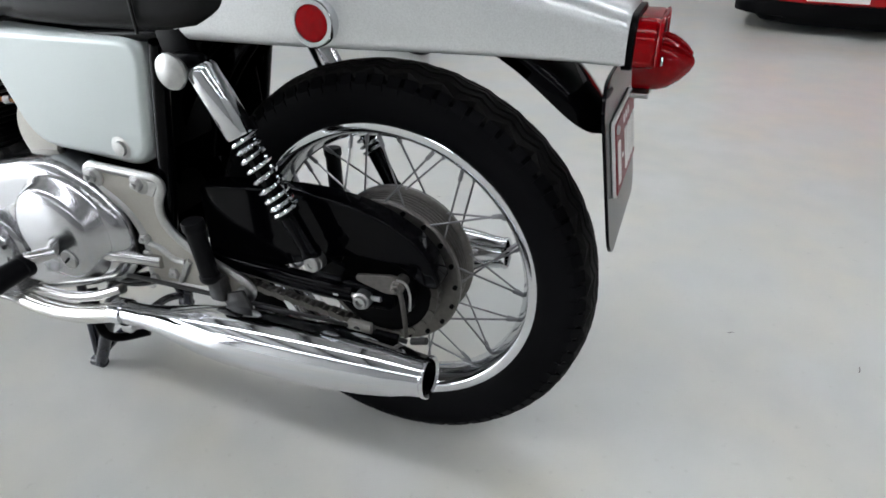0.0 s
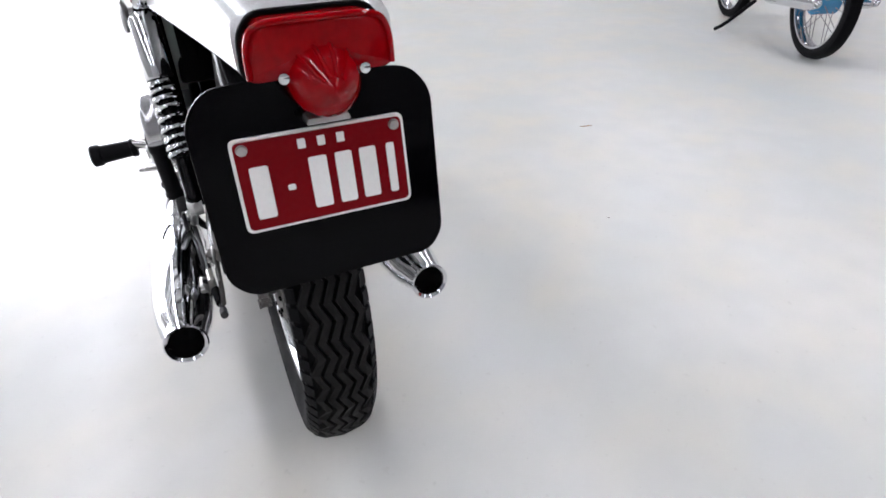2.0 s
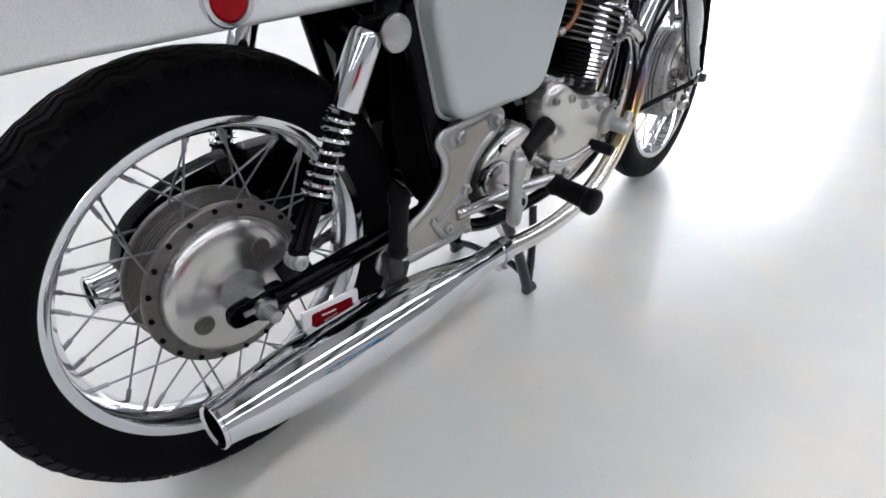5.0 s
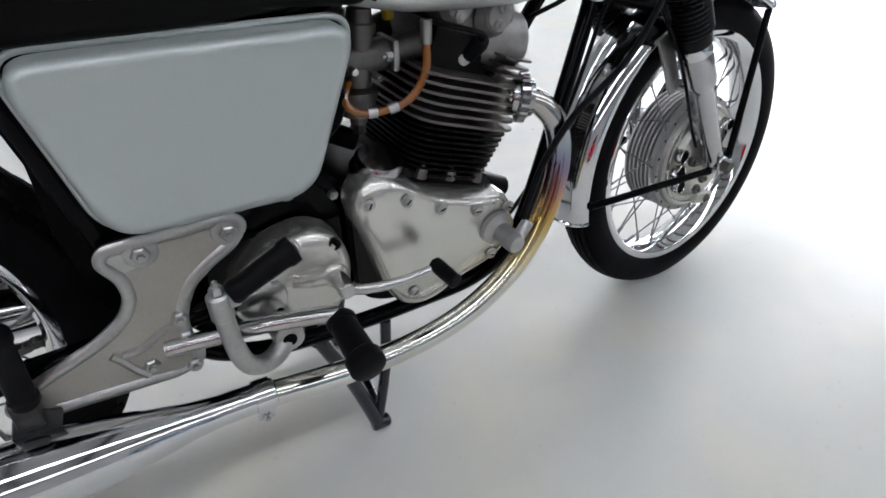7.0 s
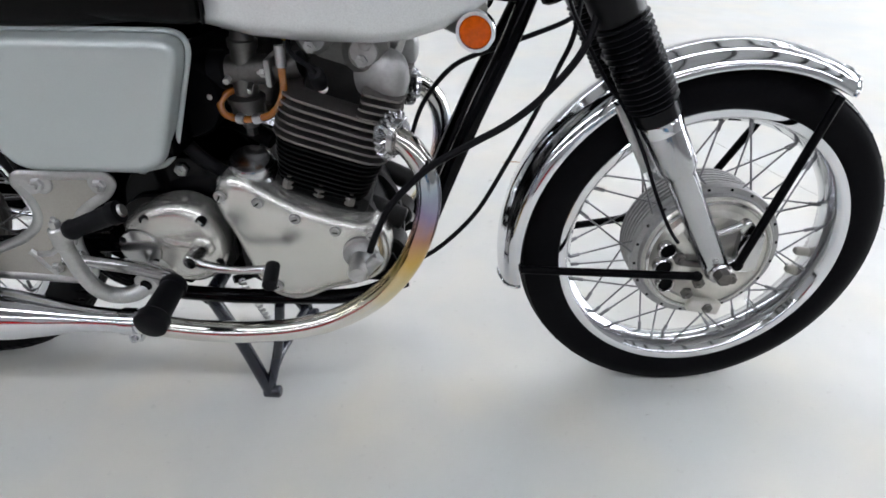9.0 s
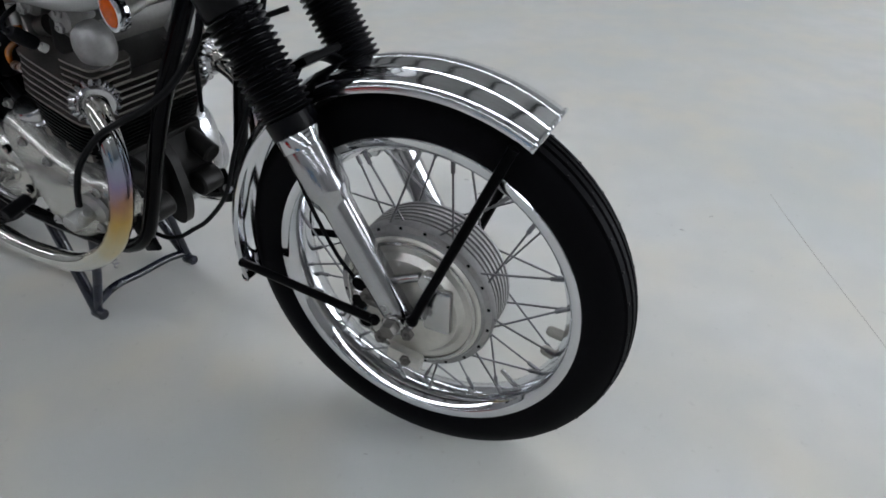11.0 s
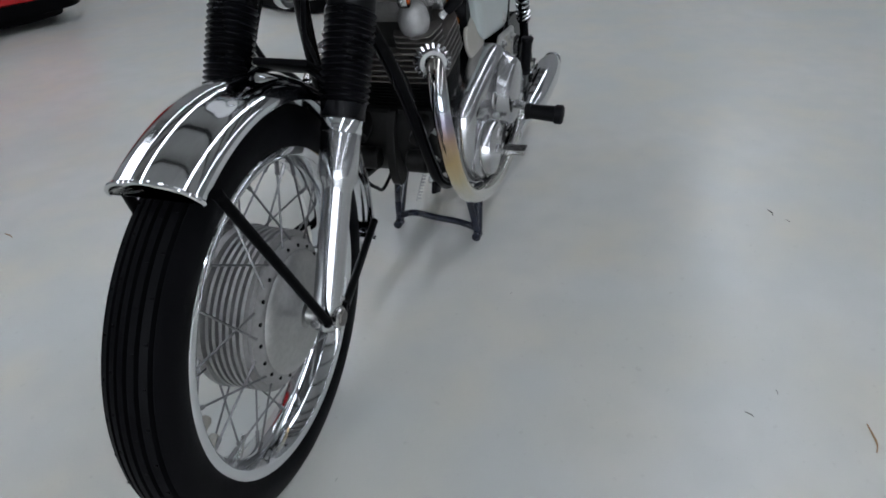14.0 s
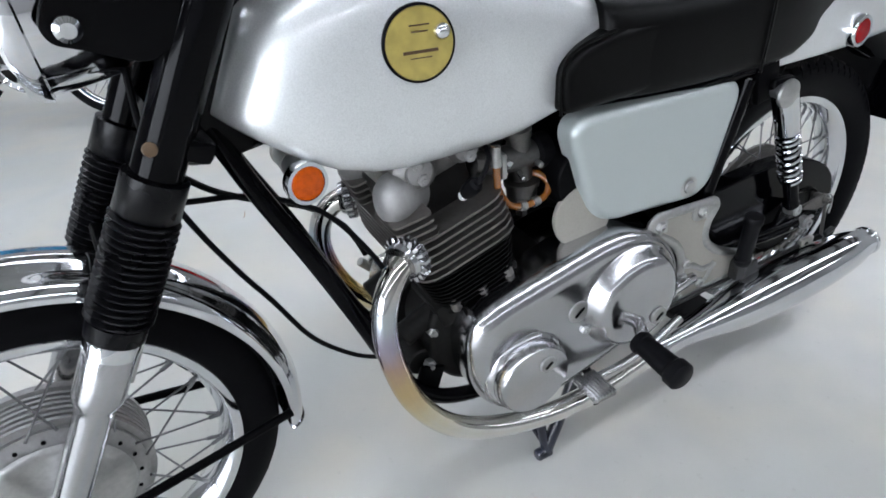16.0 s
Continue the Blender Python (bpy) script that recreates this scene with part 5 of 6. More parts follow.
    lathe([(-0.014, 0.036), (0.002, 0.036), (0.005, 0.034), (0.006, 0.030), (0.0055, 0.0)], (0.494, -0.136, 0.362), (0.0, -1, 0), 40, bm=cap)
    part("clutch_inspection_cap", cap, ALLOY, g, "round polished inspection cap")
    for x, z in ((0.470, 0.380), (0.516, 0.338)):
        part("cap_screw", lathe([(0, 0), (0, 0.006), (0.002, 0.005), (0.002, 0)], (x, -0.142, z), (0, -1, 0), 14), SATIN_BLACK, g)
    for x, y, z in ((0.512, -0.132, 0.414), (0.606, -0.131, 0.414), (0.618, -0.130, 0.33), (0.56, -0.130, 0.298)):
        part("cover_screw", lathe([(-0.004, 0.009), (0.003, 0.009), (0.003, 0.006), (0.001, 0.0055), (0.001, 0)], (x, y, z), (0, -1, 0), 16), SATIN_BLACK, g)
    part("selector_boss", lathe([(-0.02, 0.022), (0.006, 0.020), (0.010, 0.017), (0.012, 0.013), (0.030, 0.012), (0.032, 0.010), (0.032, 0)], (0.600, -0.130, 0.366), (0, -1, 0), 28), COVER, g)
    part("cover_ridge", tube([(0.540, -0.138, 0.378), (0.560, -0.143, 0.374), (0.585, -0.141, 0.368)], 0.011, 10, 4, flat=0.4), COVER, g)
    # gear lever
    gl = bmesh.new()
    rod((0.600, -0.150, 0.370), (0.600, -0.188, 0.370), 0.0125, 16, gl, bevel=0.002)
    tube([(0.600, -0.178, 0.370), (0.630, -0.183, 0.362), (0.68, -0.188, 0.360), (0.735, -0.192, 0.368)], lambda q: 0.0085 - 0.002 * q, 10, 5, gl)
    lever = part("gear_lever", gl, ALLOY, bike, "polished gear lever with a black rubber")
    part("lever_rubber", rod((0.734, -0.185, 0.371), (0.742, -0.236, 0.365), 0.0115, 16, bevel=0.003), RUBBER, lever)
    # kickstart
    ks = bmesh.new()
    rod((0.513, -0.12, 0.320), (0.513, -0.184, 0.320), 0.021, 20, ks, bevel=0.003)
    tube([(0.510, -0.172, 0.314), (0.492, -0.184, 0.304), (0.470, -0.198, 0.308), (0.450, -0.211, 0.330), (0.440, -0.219, 0.370), (0.435, -0.224, 0.425)], lambda q: 0.0145 - 0.003 * q, 14, 6, ks)
    rod((0.435, -0.224, 0.418), (0.434, -0.224, 0.455), 0.0135, 16, ks, bevel=0.003)
    slab((0.444, -0.223, 0.443), (0.030, 0.020, 0.020), 0.006, bm=ks)
    nut((0.434, -0.224, 0.453), (0, 0, 1), 0.0085, 0.012, ks)
    k = part("kickstart_lever", ks, SATIN, bike, "alloy kickstart lever with a folded black pedal")
    part("pedal_rubber", lathe([(0, 0), (0, 0.012), (0.004, 0.0150), (0.012, 0.0160), (0.016, 0.0140), (0.074, 0.0155), (0.078, 0.0180), (0.090, 0.0175), (0.093, 0)], (0.446, -0.222, 0.446), (0.92, 0.12, 0.34), 22), RUBBER, k)
    part("pedal_washer", lathe([(0, 0), (0, 0.010), (0.004, 0.009), (0.006, 0)], Vector((0.446, -0.222, 0.446)) + Vector((0.92, 0.12, 0.34)).normalized() * 0.093, (0.92, 0.12, 0.34), 16), SATIN, k)
    part("shaft_bolt", lathe([(0, 0), (0, 0.010), (0.002, 0.009), (0.002, 0)], (0.513, -0.184, 0.320), (0, -1, 0), 20), SATIN_BLACK, k)
    for x, z, r in ((0.50, 0.478, 0.009), (0.565, 0.478, 0.011), (0.63, 0.46, 0.008)):
        part("cradle_bolt", nut((x, -0.071, z), (0, -1, 0), r, 0.010), SATIN, bike)
    for x, z in ((0.895, 0.335), (0.885, 0.40), (0.845, 0.405), (0.92, 0.30)):
        part("engine_bolt", nut((x, 0.088, z), (0, 1, 0), 0.010, 0.012), SATIN, bike)
    # left: primary chaincase
    pc = prism([(0.858, 0.395), (0.842, 0.440), (0.80, 0.462), (0.60, 0.508), (0.545, 0.510), (0.470, 0.478), (0.422, 0.420), (0.415, 0.350), (0.455, 0.290), (0.53, 0.262), (0.66, 0.222), (0.75, 0.208), (0.82, 0.248), (0.856, 0.32)], 0.085, 0.173, 0.03, 0.034, 4, rounds=8)
    p = part("primary_chaincase", pc, BRUSHED, bike, "polished alloy primary chaincase")
    part("alternator_dome", lathe([(-0.03, 0.080), (-0.004, 0.079), (0.004, 0.074), (0.008, 0.068), (0.022, 0.067), (0.030, 0.062), (0.032, 0.055), (0.033, 0)], (0.757, 0.171, 0.316), (0, 1, 0), 56), BRUSHED, p)
    part("clutch_dome", lathe([(-0.03, 0.104), (-0.004, 0.102), (0.006, 0.097), (0.012, 0.090), (0.026, 0.086), (0.034, 0.078), (0.038, 0.066), (0.040, 0)], (0.545, 0.169, 0.386), (0, 1, 0), 56), BRUSHED, p)
    for x, z, y, r in ((0.656, 0.396, 0.172, 0.021), (0.738, 0.345, 0.2035, 0.015), (0.510, 0.352, 0.2085, 0.017)):
        plug = part("inspection_plug", lathe([(0, 0), (0, r), (0.003, r - 0.001), (0.004, r - 0.004), (0.003, 0)], (x, y, z), (0, 1, 0), 28), SATIN, p)
        part("plug_slot", slab((x, y + 0.0042, z), (r * 1.1, 0.002, 0.004), 0, Matrix.Rotation(radians(40), 4, "Y")), SATIN_BLACK, plug, smooth=False)
    part("case_bolt", nut((0.640, 0.173, 0.352), (0, 1, 0), 0.008, 0.006), SATIN, p)
    # rear brake pedal
    bp = bmesh.new()
    tube([(0.430, 0.190, 0.300), (0.50, 0.196, 0.272), (0.57, 0.200, 0.260), (0.64, 0.204, 0.262)], 0.009, 10, 6, bp)
    pedal = part("brake_pedal", bp, ALLOY, bike, "polished brake pedal with a ribbed pad")
    pad = bmesh.new()
    slab((0.652, 0.222, 0.266), (0.045, 0.06, 0.008), 0.002, bm=pad)
    part("pedal_pad", pad, ALLOY, pedal, smooth=False)
    rib = put("pad_rib", slab((0, 0, 0), (0.003, 0.058, 0.004), 0), ALLOY, False)
    for k2 in range(7):
        pieces("pad_rib", rib, pedal, Matrix.Translation((0.632 + 0.0065 * k2, 0.222, 0.2715)))


engine()


def footrests():
    out = [(0.336, 0.497), (0.474, 0.502), (0.488, 0.490), (0.472, 0.466), (0.443, 0.450), (0.415, 0.428), (0.399, 0.400), (0.392, 0.370), (0.396, 0.338), (0.404, 0.310), (0.375, 0.297), (0.200, 0.304), (0.190, 0.322), (0.200, 0.336), (0.300, 0.378), (0.334, 0.403), (0.347, 0.428), (0.345, 0.456), (0.328, 0.484)]
    for s in (1, -1):
        y = s * 0.146
        out_y = 0.030 if s > 0 else 0.0
        pl = part("footrest_plate", prism(out, s * 0.138, y, 0.012, 0.002), PLATE_GREY, bike, "grey painted alloy footrest plate with a polished edge")
        part("plate_edge", tube([Vector((q.x, y - s * 0.002, q.y)) for q in rounded(out, 0.012, 4)], 0.0085, 10, 1, smooth=False, closed=True, flat=0.75), SATIN, pl, "smooth raised alloy border")
        part("clamp_web", prism([(0.392, 0.374), (0.366, 0.369), (0.340, 0.352), (0.316, 0.350), (0.324, 0.330), (0.338, 0.308), (0.396, 0.300)], y - s * 0.002, y + s * 0.003, 0.008, 0.0015), PLATE_GREY, pl)
        part("plate_rib", tube([(0.389, y, 0.374), (0.366, y, 0.369), (0.340, y, 0.352), (0.318, y, 0.351)], 0.0058, 8, 5), SATIN, pl)
        part("plate_rib", tube([(0.306, y, 0.356), (0.315, y, 0.346), (0.324, y, 0.330), (0.338, y, 0.310)], 0.0062, 8, 5), SATIN, pl)
        part("plate_pad", prism([(0.332, 0.490), (0.392, 0.493), (0.384, 0.478), (0.364, 0.468), (0.350, 0.464)], y - s * 0.002, y + s * 0.002, 0.006, 0.001), SATIN, pl, "smooth alloy corner pad")
        part("plate_boss", lathe([(-0.004, 0.020), (0.002, 0.019), (0.004, 0.016), (0.004, 0)], (0.372, y, 0.486), (0, s, 0), 24), SATIN, pl)
        part("plate_boss", lathe([(-0.004, 0.021), (0.002, 0.020), (0.004, 0.017), (0.004, 0)], (0.470, y, 0.486), (0, s, 0), 24), SATIN, pl)
        for x, z in ((0.371, 0.486), (0.470, 0.486)):
            b = bmesh.new()
            lathe([(0, 0), (0, 0.016), (0.004, 0.015), (0.004, 0.011), (0.006, 0.011)], (x, y - s * 0.002, z), (0, s, 0), 20, bm=b)
            nut((x, y + s * 0.002, z), (0, s, 0), 0.011, 0.010, b)
            part("plate_bolt", b, SATIN, pl)
        for x, z in ((0.391, 0.384), (0.393, 0.353), (0.393, 0.305), (0.345, 0.326), (0.205, 0.320)):
            part("plate_bolt", nut((x, y, z), (0, s, 0), 0.010, 0.010), SATIN, pl)
        arm = bmesh.new()
        tube([(0.366, s * 0.150, 0.343), (0.42, s * 0.162, 0.348), (0.48, s * 0.174, 0.351), (0.535, s * 0.188, 0.352), (0.572, s * 0.205 + out_y, 0.355), (0.578, s * 0.214 + out_y, 0.342)], 0.0115, 12, 6, arm)
        peg = part("footrest", arm, ALLOY, bike, "alloy footrest hanger with a black rubber peg")
        part("peg_rubber", lathe([(0, 0), (0, 0.019), (0.004, 0.021), (0.012, 0.021), (0.014, 0.0185), (0.074, 0.0205), (0.078, 0.0245), (0.094, 0.0245), (0.098, 0.020), (0.100, 0)], (0.578, s * 0.205 + out_y, 0.345), (0.0, s, -0.06 if s > 0 else -0.10), 26), RUBBER, peg, "black rubber footpeg")
        # folded pillion peg
        pp = bmesh.new()
        px = 0.250 if s > 0 else 0.212
        slab((px - 0.005, s * 0.158, 0.325), (0.03, 0.024, 0.045), 0.006, bm=pp)
        pil = part("pillion_footrest", pp, DARK_STEEL, bike, "folded pillion footrest")
        part("pillion_rubber", lathe([(0, 0), (0, 0.014), (0.004, 0.0165), (0.012, 0.0165), (0.014, 0.0145), (0.092, 0.0150), (0.096, 0.0175), (0.108, 0.0175), (0.110, 0.016), (0.110, 0)], (px, s * 0.166, 0.342), (0.03, s * 0.06, 1), 20), RUBBER, pil)
        # shock absorber
        a, b = Vector((0.204, s * 0.138, 0.674)), Vector((0.071 if s > 0 else 0.056, s * 0.128, 0.394))
        d = (b - a).normalized()
        ln = (b - a).length
        sh = part("shock_absorber", lathe([(-0.004, 0), (-0.004, 0.018), (0.000, 0.0215), (0.004, 0.0222), (0.096, 0.0222), (0.100, 0.0205), (0.100, 0)], a, d, 40), CHROME, bike, "chrome shrouded rear shock absorber with an open spring")
        part("shock_body", lathe([(0.09, 0), (0.09, 0.0125), (0.222, 0.0125), (0.224, 0.019), (0.228, 0.019), (0.230, 0.0145), (ln - 0.022, 0.0135), (ln - 0.018, 0.016), (ln - 0.010, 0.015), (ln, 0.011), (ln, 0)], a, d, 24), BLACK, sh)
        side = d.orthogonal().normalized()
        other = d.cross(side)
        turns = 8.5
        pts = []
        for k in range(int(turns * 16) + 1):
            th = 2 * math.pi * k / 16
            u = k / (turns * 16)
            pts.append(a + d * (0.104 + 0.119 * (u - 0.035 * math.sin(2 * math.pi * u))) + 0.0190 * (math.cos(th) * side + math.sin(th) * other))
        part("spring", tube(pts, 0.0034, 8, 1, smooth=False), CHROME, sh)
        part("top_cap", lathe([(-0.012, 0), (-0.012, 0.012), (0.006, 0.013), (0.010, 0.023), (0.014, 0.025), (0.018, 0.024), (0.022, 0.014), (0.0235, 0)], (0.231, s * 0.150, 0.674), (0, s, 0), 32), SATIN, sh, "round domed alloy cap")
        part("top_eye", slab((0.219, s * 0.140, 0.684), (0.05, 0.016, 0.022), 0.006), SATIN_BLACK, sh)
        part("lower_bolt", lathe([(-0.014, 0), (-0.014, 0.0145), (0, 0.0145), (0.001, 0.013), (0.008, 0.0125), (0.010, 0.0105), (0.010, 0.0055), (0.007, 0.005), (0.007, 0)], b + Vector((0, s * 0.006, 0)), (0, s, 0), 24), SATIN, sh)
    # centre stand
    st = bmesh.new()
    for s, fx in ((1, 0.671), (-1, 0.652)):
        fy = s * 0.122
        tube([(fx, fy, 0.013), (0.615, s * 0.112, 0.13), (0.57, s * 0.10, 0.235)], 0.0125, 12, 4, st)
        tube([(fx, fy, 0.018), (0.680, s * 0.105, 0.12), (0.692, s * 0.09, 0.21)], 0.0095, 12, 4, st)
        rod((fx - 0.012, fy, 0.013), (fx + 0.022, fy, 0.013), 0.0125, 12, st, bevel=0.003)
    tube([(0.655, -0.122, 0.035), (0.66, -0.07, 0.055), (0.665, 0.0, 0.05), (0.668, 0.07, 0.045), (0.668, 0.122, 0.03)], 0.0095, 10, 6, st)
    rod((0.57, -0.11, 0.235), (0.57, 0.11, 0.235), 0.014, 14, st)
    part("centre_stand", st, BLUE_BLACK, bike, "black centre stand on the floor")
    sp = bmesh.new()
    pts = []
    for k in range(120):
        th = 2 * math.pi * k / 8
        c = Vector((0.60, -0.03, 0.22)).lerp(Vector((0.665, -0.05, 0.10)), k / 119)
        pts.append(c + Vector((0.006 * math.cos(th), 0.006 * math.sin(th), 0)))
    tube(pts, 0.0016, 6, 1, sp, smooth=False)
    part("stand_spring", sp, SATIN, bike)
    ss = bmesh.new()
    tube([(0.60, 0.13, 0.225), (0.58, 0.155, 0.16), (0.57, 0.14, 0.12), (0.52, 0.10, 0.12)], 0.009, 10, 6, ss)
    part("side_stand", ss, SATIN_BLACK, bike, "black folded side stand")


footrests()


def exhausts():
    for s in (1, -1):
        pts = [(0.905, s * 0.107, 0.567), (0.925, s * 0.117, 0.564), (0.950, s * 0.130, 0.553), (0.972, s * 0.141, 0.523), (0.980, s * 0.149, 0.475), (0.968, s * 0.156, 0.415), (0.940, s * 0.161, 0.355), (0.895, s * 0.166, 0.301), (0.835, s * 0.170, 0.259), (0.765, s * 0.174, 0.233), (0.68, s * 0.177, 0.221), (0.58, s * 0.179, 0.221), (0.465, s * 0.181, 0.236)]
        if s > 0:
            pts = [(x + 0.014 * min(max((0.50 - z) / 0.15, 0.0), 1.0) * min(max((x - 0.7) / 0.15, 0.0), 1.0), y, z - 0.028 * min(max((0.44 - z) / 0.14, 0.0), 1.0) * min(max((x - 0.5) / 0.12, 0.0), 1.0)) for x, y, z in pts]
        pipe = part("exhaust_pipe", tube(pts, 0.0188, 24, 6), PALE_PIPE if s > 0 else PIPE, bike, "chrome exhaust pipe with faint straw heat tint" if s > 0 else "chrome exhaust pipe with straw and blue heat tint")
        a, b = Vector((0.480, s * 0.180, 0.236)), Vector((-0.138, s * 0.187 if s > 0 else -0.198, 0.277 if s > 0 else 0.270))
        ln = (b - a).length
        prof = [(0, 0.0185), (0.002, 0.0212), (0.075, 0.0215), (0.11, 0.025), (0.16, 0.034), (0.21, 0.0425), (0.27, 0.0485), (0.36, 0.0510), (0.45, 0.0495), (0.52, 0.0445), (0.565, 0.0385), (ln - 0.03, 0.0325), (ln - 0.006, 0.0295), (ln - 0.004, 0.0315), (ln, 0.0315), (ln + 0.001, 0.0295), (ln - 0.002, 0.0255), (ln - 0.06, 0.024)]
        muf = part("silencer", lathe(prof, a, b - a, 48), CHROME, bike, "chromed tapered silencer with an open end")
        part("silencer_bore", lathe([(ln - 0.05, 0.0), (ln - 0.05, 0.0245), (ln - 0.004, 0.0256)], a, b - a, 32), SATIN_BLACK, muf)
        cl = bmesh.new()
        lathe([(0.006, 0.0215), (0.006, 0.0245), (0.030, 0.0245), (0.030, 0.0215)], a, b - a, 36, bm=cl)
        slab(a + Vector((-0.018, 0, -0.030)), (0.024, 0.016, 0.022), 0.003, bm=cl)
        nut(a + Vector((-0.018, -0.008, -0.032)), (0, -1, 0), 0.007, 0.006, cl)
        part("silencer_clamp", cl, CHROME, muf)
        br = bmesh.new()
        slab((0.21, s * 0.160, 0.300), (0.05, 0.008, 0.05), 0.004, Matrix.Rotation(radians(20), 4, "Y"), br)
        part("silencer_bracket", br, DARK_STEEL, muf)


exhausts()


def small_parts():
    # chain guard, chain and sprocket on the left
    cg = prism([(0.305, 0.472), (0.17, 0.484), (0.112, 0.487), (0.062, 0.485), (0.013, 0.477), (-0.036, 0.460), (-0.077, 0.437), (-0.102, 0.410), (-0.117, 0.372), (-0.112, 0.361), (-0.090, 0.362), (-0.05, 0.392), (0.03, 0.392), (0.10, 0.37), (0.25, 0.315), (0.310, 0.33)], 0.058, 0.096, 0.012, 0.004)
    part("chain_guard", cg, BLACK, bike, "gloss black chain guard", angle=30)
    sp = lathe([(0.060, 0), (0.060, 0.093), (0.067, 0.093), (0.067, 0.070), (0.072, 0.068), (0.076, 0.0)], REAR, (0, 1, 0), 56)
    spr = part("rear_sprocket", sp, SATIN_BLACK, bike, "dark rear sprocket and chain")
    lb = bmesh.new()
    for y in (-0.0075, 0.0075):
        prism([(-0.0095, -0.0058), (0.0095, -0.0058), (0.0095, 0.0058), (-0.0095, 0.0058)], y - 0.001, y + 0.001, 0.0055, 0.0, steps=3, bm=lb, rounds=1)
    rod((0, -0.0065, 0), (0, 0.0065, 0), 0.0052, 8, lb)
    link = put("chain_link", lb, DRUM)
    for k in range(44):
        a = 2 * math.pi * k / 44
        if -1.62 < ((a + math.pi) % (2 * math.pi)) - math.pi < 1.2:
            continue
        c = REAR + Vector((0.098 * math.cos(a), 0.0635 + (0.0012 if k % 2 else -0.0012), 0.098 * math.sin(a)))
        pieces("chain_link", link, spr, Matrix.Translation(c) @ Matrix.Rotation(math.pi / 2 - a, 4, "Y"))
    for k in range(26):
        for z0, z1 in ((0.238, 0.285),):
            c = Vector((0.010 + 0.0145 * k, 0.0635 + (0.0012 if k % 2 else -0.0012), z0 + (z1 - z0) * k / 26))
            pieces("chain_link", link, spr, Matrix.Translation(c) @ Matrix.Rotation(-0.12, 4, "Y"))
    bl = bmesh.new()
    rod((-0.060, 0.095, 0.371), (-0.060, 0.124, 0.371), 0.010, 16, bl, bevel=0.002)
    tube([(-0.060, 0.118, 0.371), (-0.066, 0.120, 0.350), (-0.070, 0.122, 0.315), (-0.072, 0.125, 0.285)], 0.0038, 10, 5, bl)
    prism([(-0.072, 0.380), (-0.052, 0.386), (0.010, 0.376), (0.010, 0.366), (-0.040, 0.352), (-0.066, 0.356)], 0.112, 0.118, 0.008, 0.001, bm=bl)
    nut((-0.060, 0.122, 0.371), (0, 1, 0), 0.0085, 0.007, bl)
    part("brake_cam_lever", bl, DRUM, bike, "steel rear brake cam lever")
    part("return_spring", tube([(-0.060, 0.120, 0.383), (-0.074, 0.121, 0.380), (-0.081, 0.122, 0.362), (-0.080, 0.123, 0.335)], 0.0020, 8, 5), SATIN, bike)
    rodb = bmesh.new()
    tube([(-0.075, 0.128, 0.279), (0.03, 0.136, 0.290), (0.25, 0.15, 0.30), (0.44, 0.165, 0.31)], 0.004, 8, 5, rodb)
    block = part("adjuster_block", slab((0.000, 0.136, 0.291), (0.040, 0.010, 0.026), 0.002), BRAKE_PLATE, bike, "pale alloy clip block")
    part("block_screw", rod((0.004, 0.140, 0.291), (0.004, 0.1425, 0.291), 0.006, 14, bevel=0.0006), DARK_STEEL, block)
    part("rod_sleeve", rod((-0.022, 0.133, 0.286), (-0.062, 0.129, 0.281), 0.0075, 14, bevel=0.002), SATIN_BLACK, bike)
    rod((-0.108, 0.127, 0.289), (-0.082, 0.128, 0.282), 0.006, 10, rodb, bevel=0.001)
    part("brake_rod", rodb, DARK_STEEL, bike, "steel brake rod and adjuster")
    # small tag fixed near the rear axle on the right
    tag = part("tag", prism([(0.036, 0.322), (0.138, 0.312), (0.136, 0.238), (0.034, 0.250)], -0.150, -0.153, 0.004, 0.001), WHITE, bike, "cream tag with a red printed panel")
    part("tag_panel", prism([(0.052, 0.311), (0.126, 0.303), (0.125, 0.272), (0.048, 0.281)], -0.1525, -0.1538, 0.004, 0.0004), PLATE_RED, tag, "red printed panel")
    part("tag_bar", prism([(0.058, 0.292), (0.100, 0.287), (0.100, 0.283), (0.058, 0.288)], -0.1535, -0.1544, 0.001, 0.0002), WHITE, tag, smooth=False)
    part("tag_bar", prism([(0.068, 0.302), (0.094, 0.299), (0.094, 0.296), (0.068, 0.299)], -0.1535, -0.1544, 0.001, 0.0002), WHITE, tag, smooth=False)
    # ignition coils across the frame, each with an amber reflector
    for s in (1, -1):
        c = Vector((1.045, s * 0.112, 0.715))
        inner = Vector((1.040, 0.004, 0.716)) if s > 0 else Vector((0.985, -0.014, 0.716))
        coil = part("coil", rod(inner.lerp(c, 0.42), c, 0.0165, 26, bevel=0.004), SATIN, bike, "silver ignition coil")
        part("coil_collar", lathe([(0, 0), (0, 0.0195), (0.006, 0.0195), (0.007, 0.0175), (0.055, 0.0170), (0.056, 0)], inner, c - inner, 26), BRAKE_PLATE, coil)
        ref = part("side_reflector", lathe([(-0.004, 0), (-0.004, 0.026), (0.006, 0.028), (0.012, 0.0265), (0.012, 0.022)], c, (-0.18, s, 0), 36), CHROME, bike, "chrome-rimmed amber side reflector")
        part("reflector_lens", lathe([(0.006, 0.0235), (0.013, 0.020), (0.016, 0)], c, (-0.18, s, 0), 32), AMBER, ref)
    # carburettors
    for s in (1, -1):
        y = s * 0.052
        cb = bmesh.new()
        rod(Vector((0.650, y, 0.638)), Vector((0.735, y, 0.640)), 0.022, 20, cb, bevel=0.003)
        rod((0.690, y, 0.60), (0.697, y, 0.675), 0.019, 20, cb, bevel=0.003)
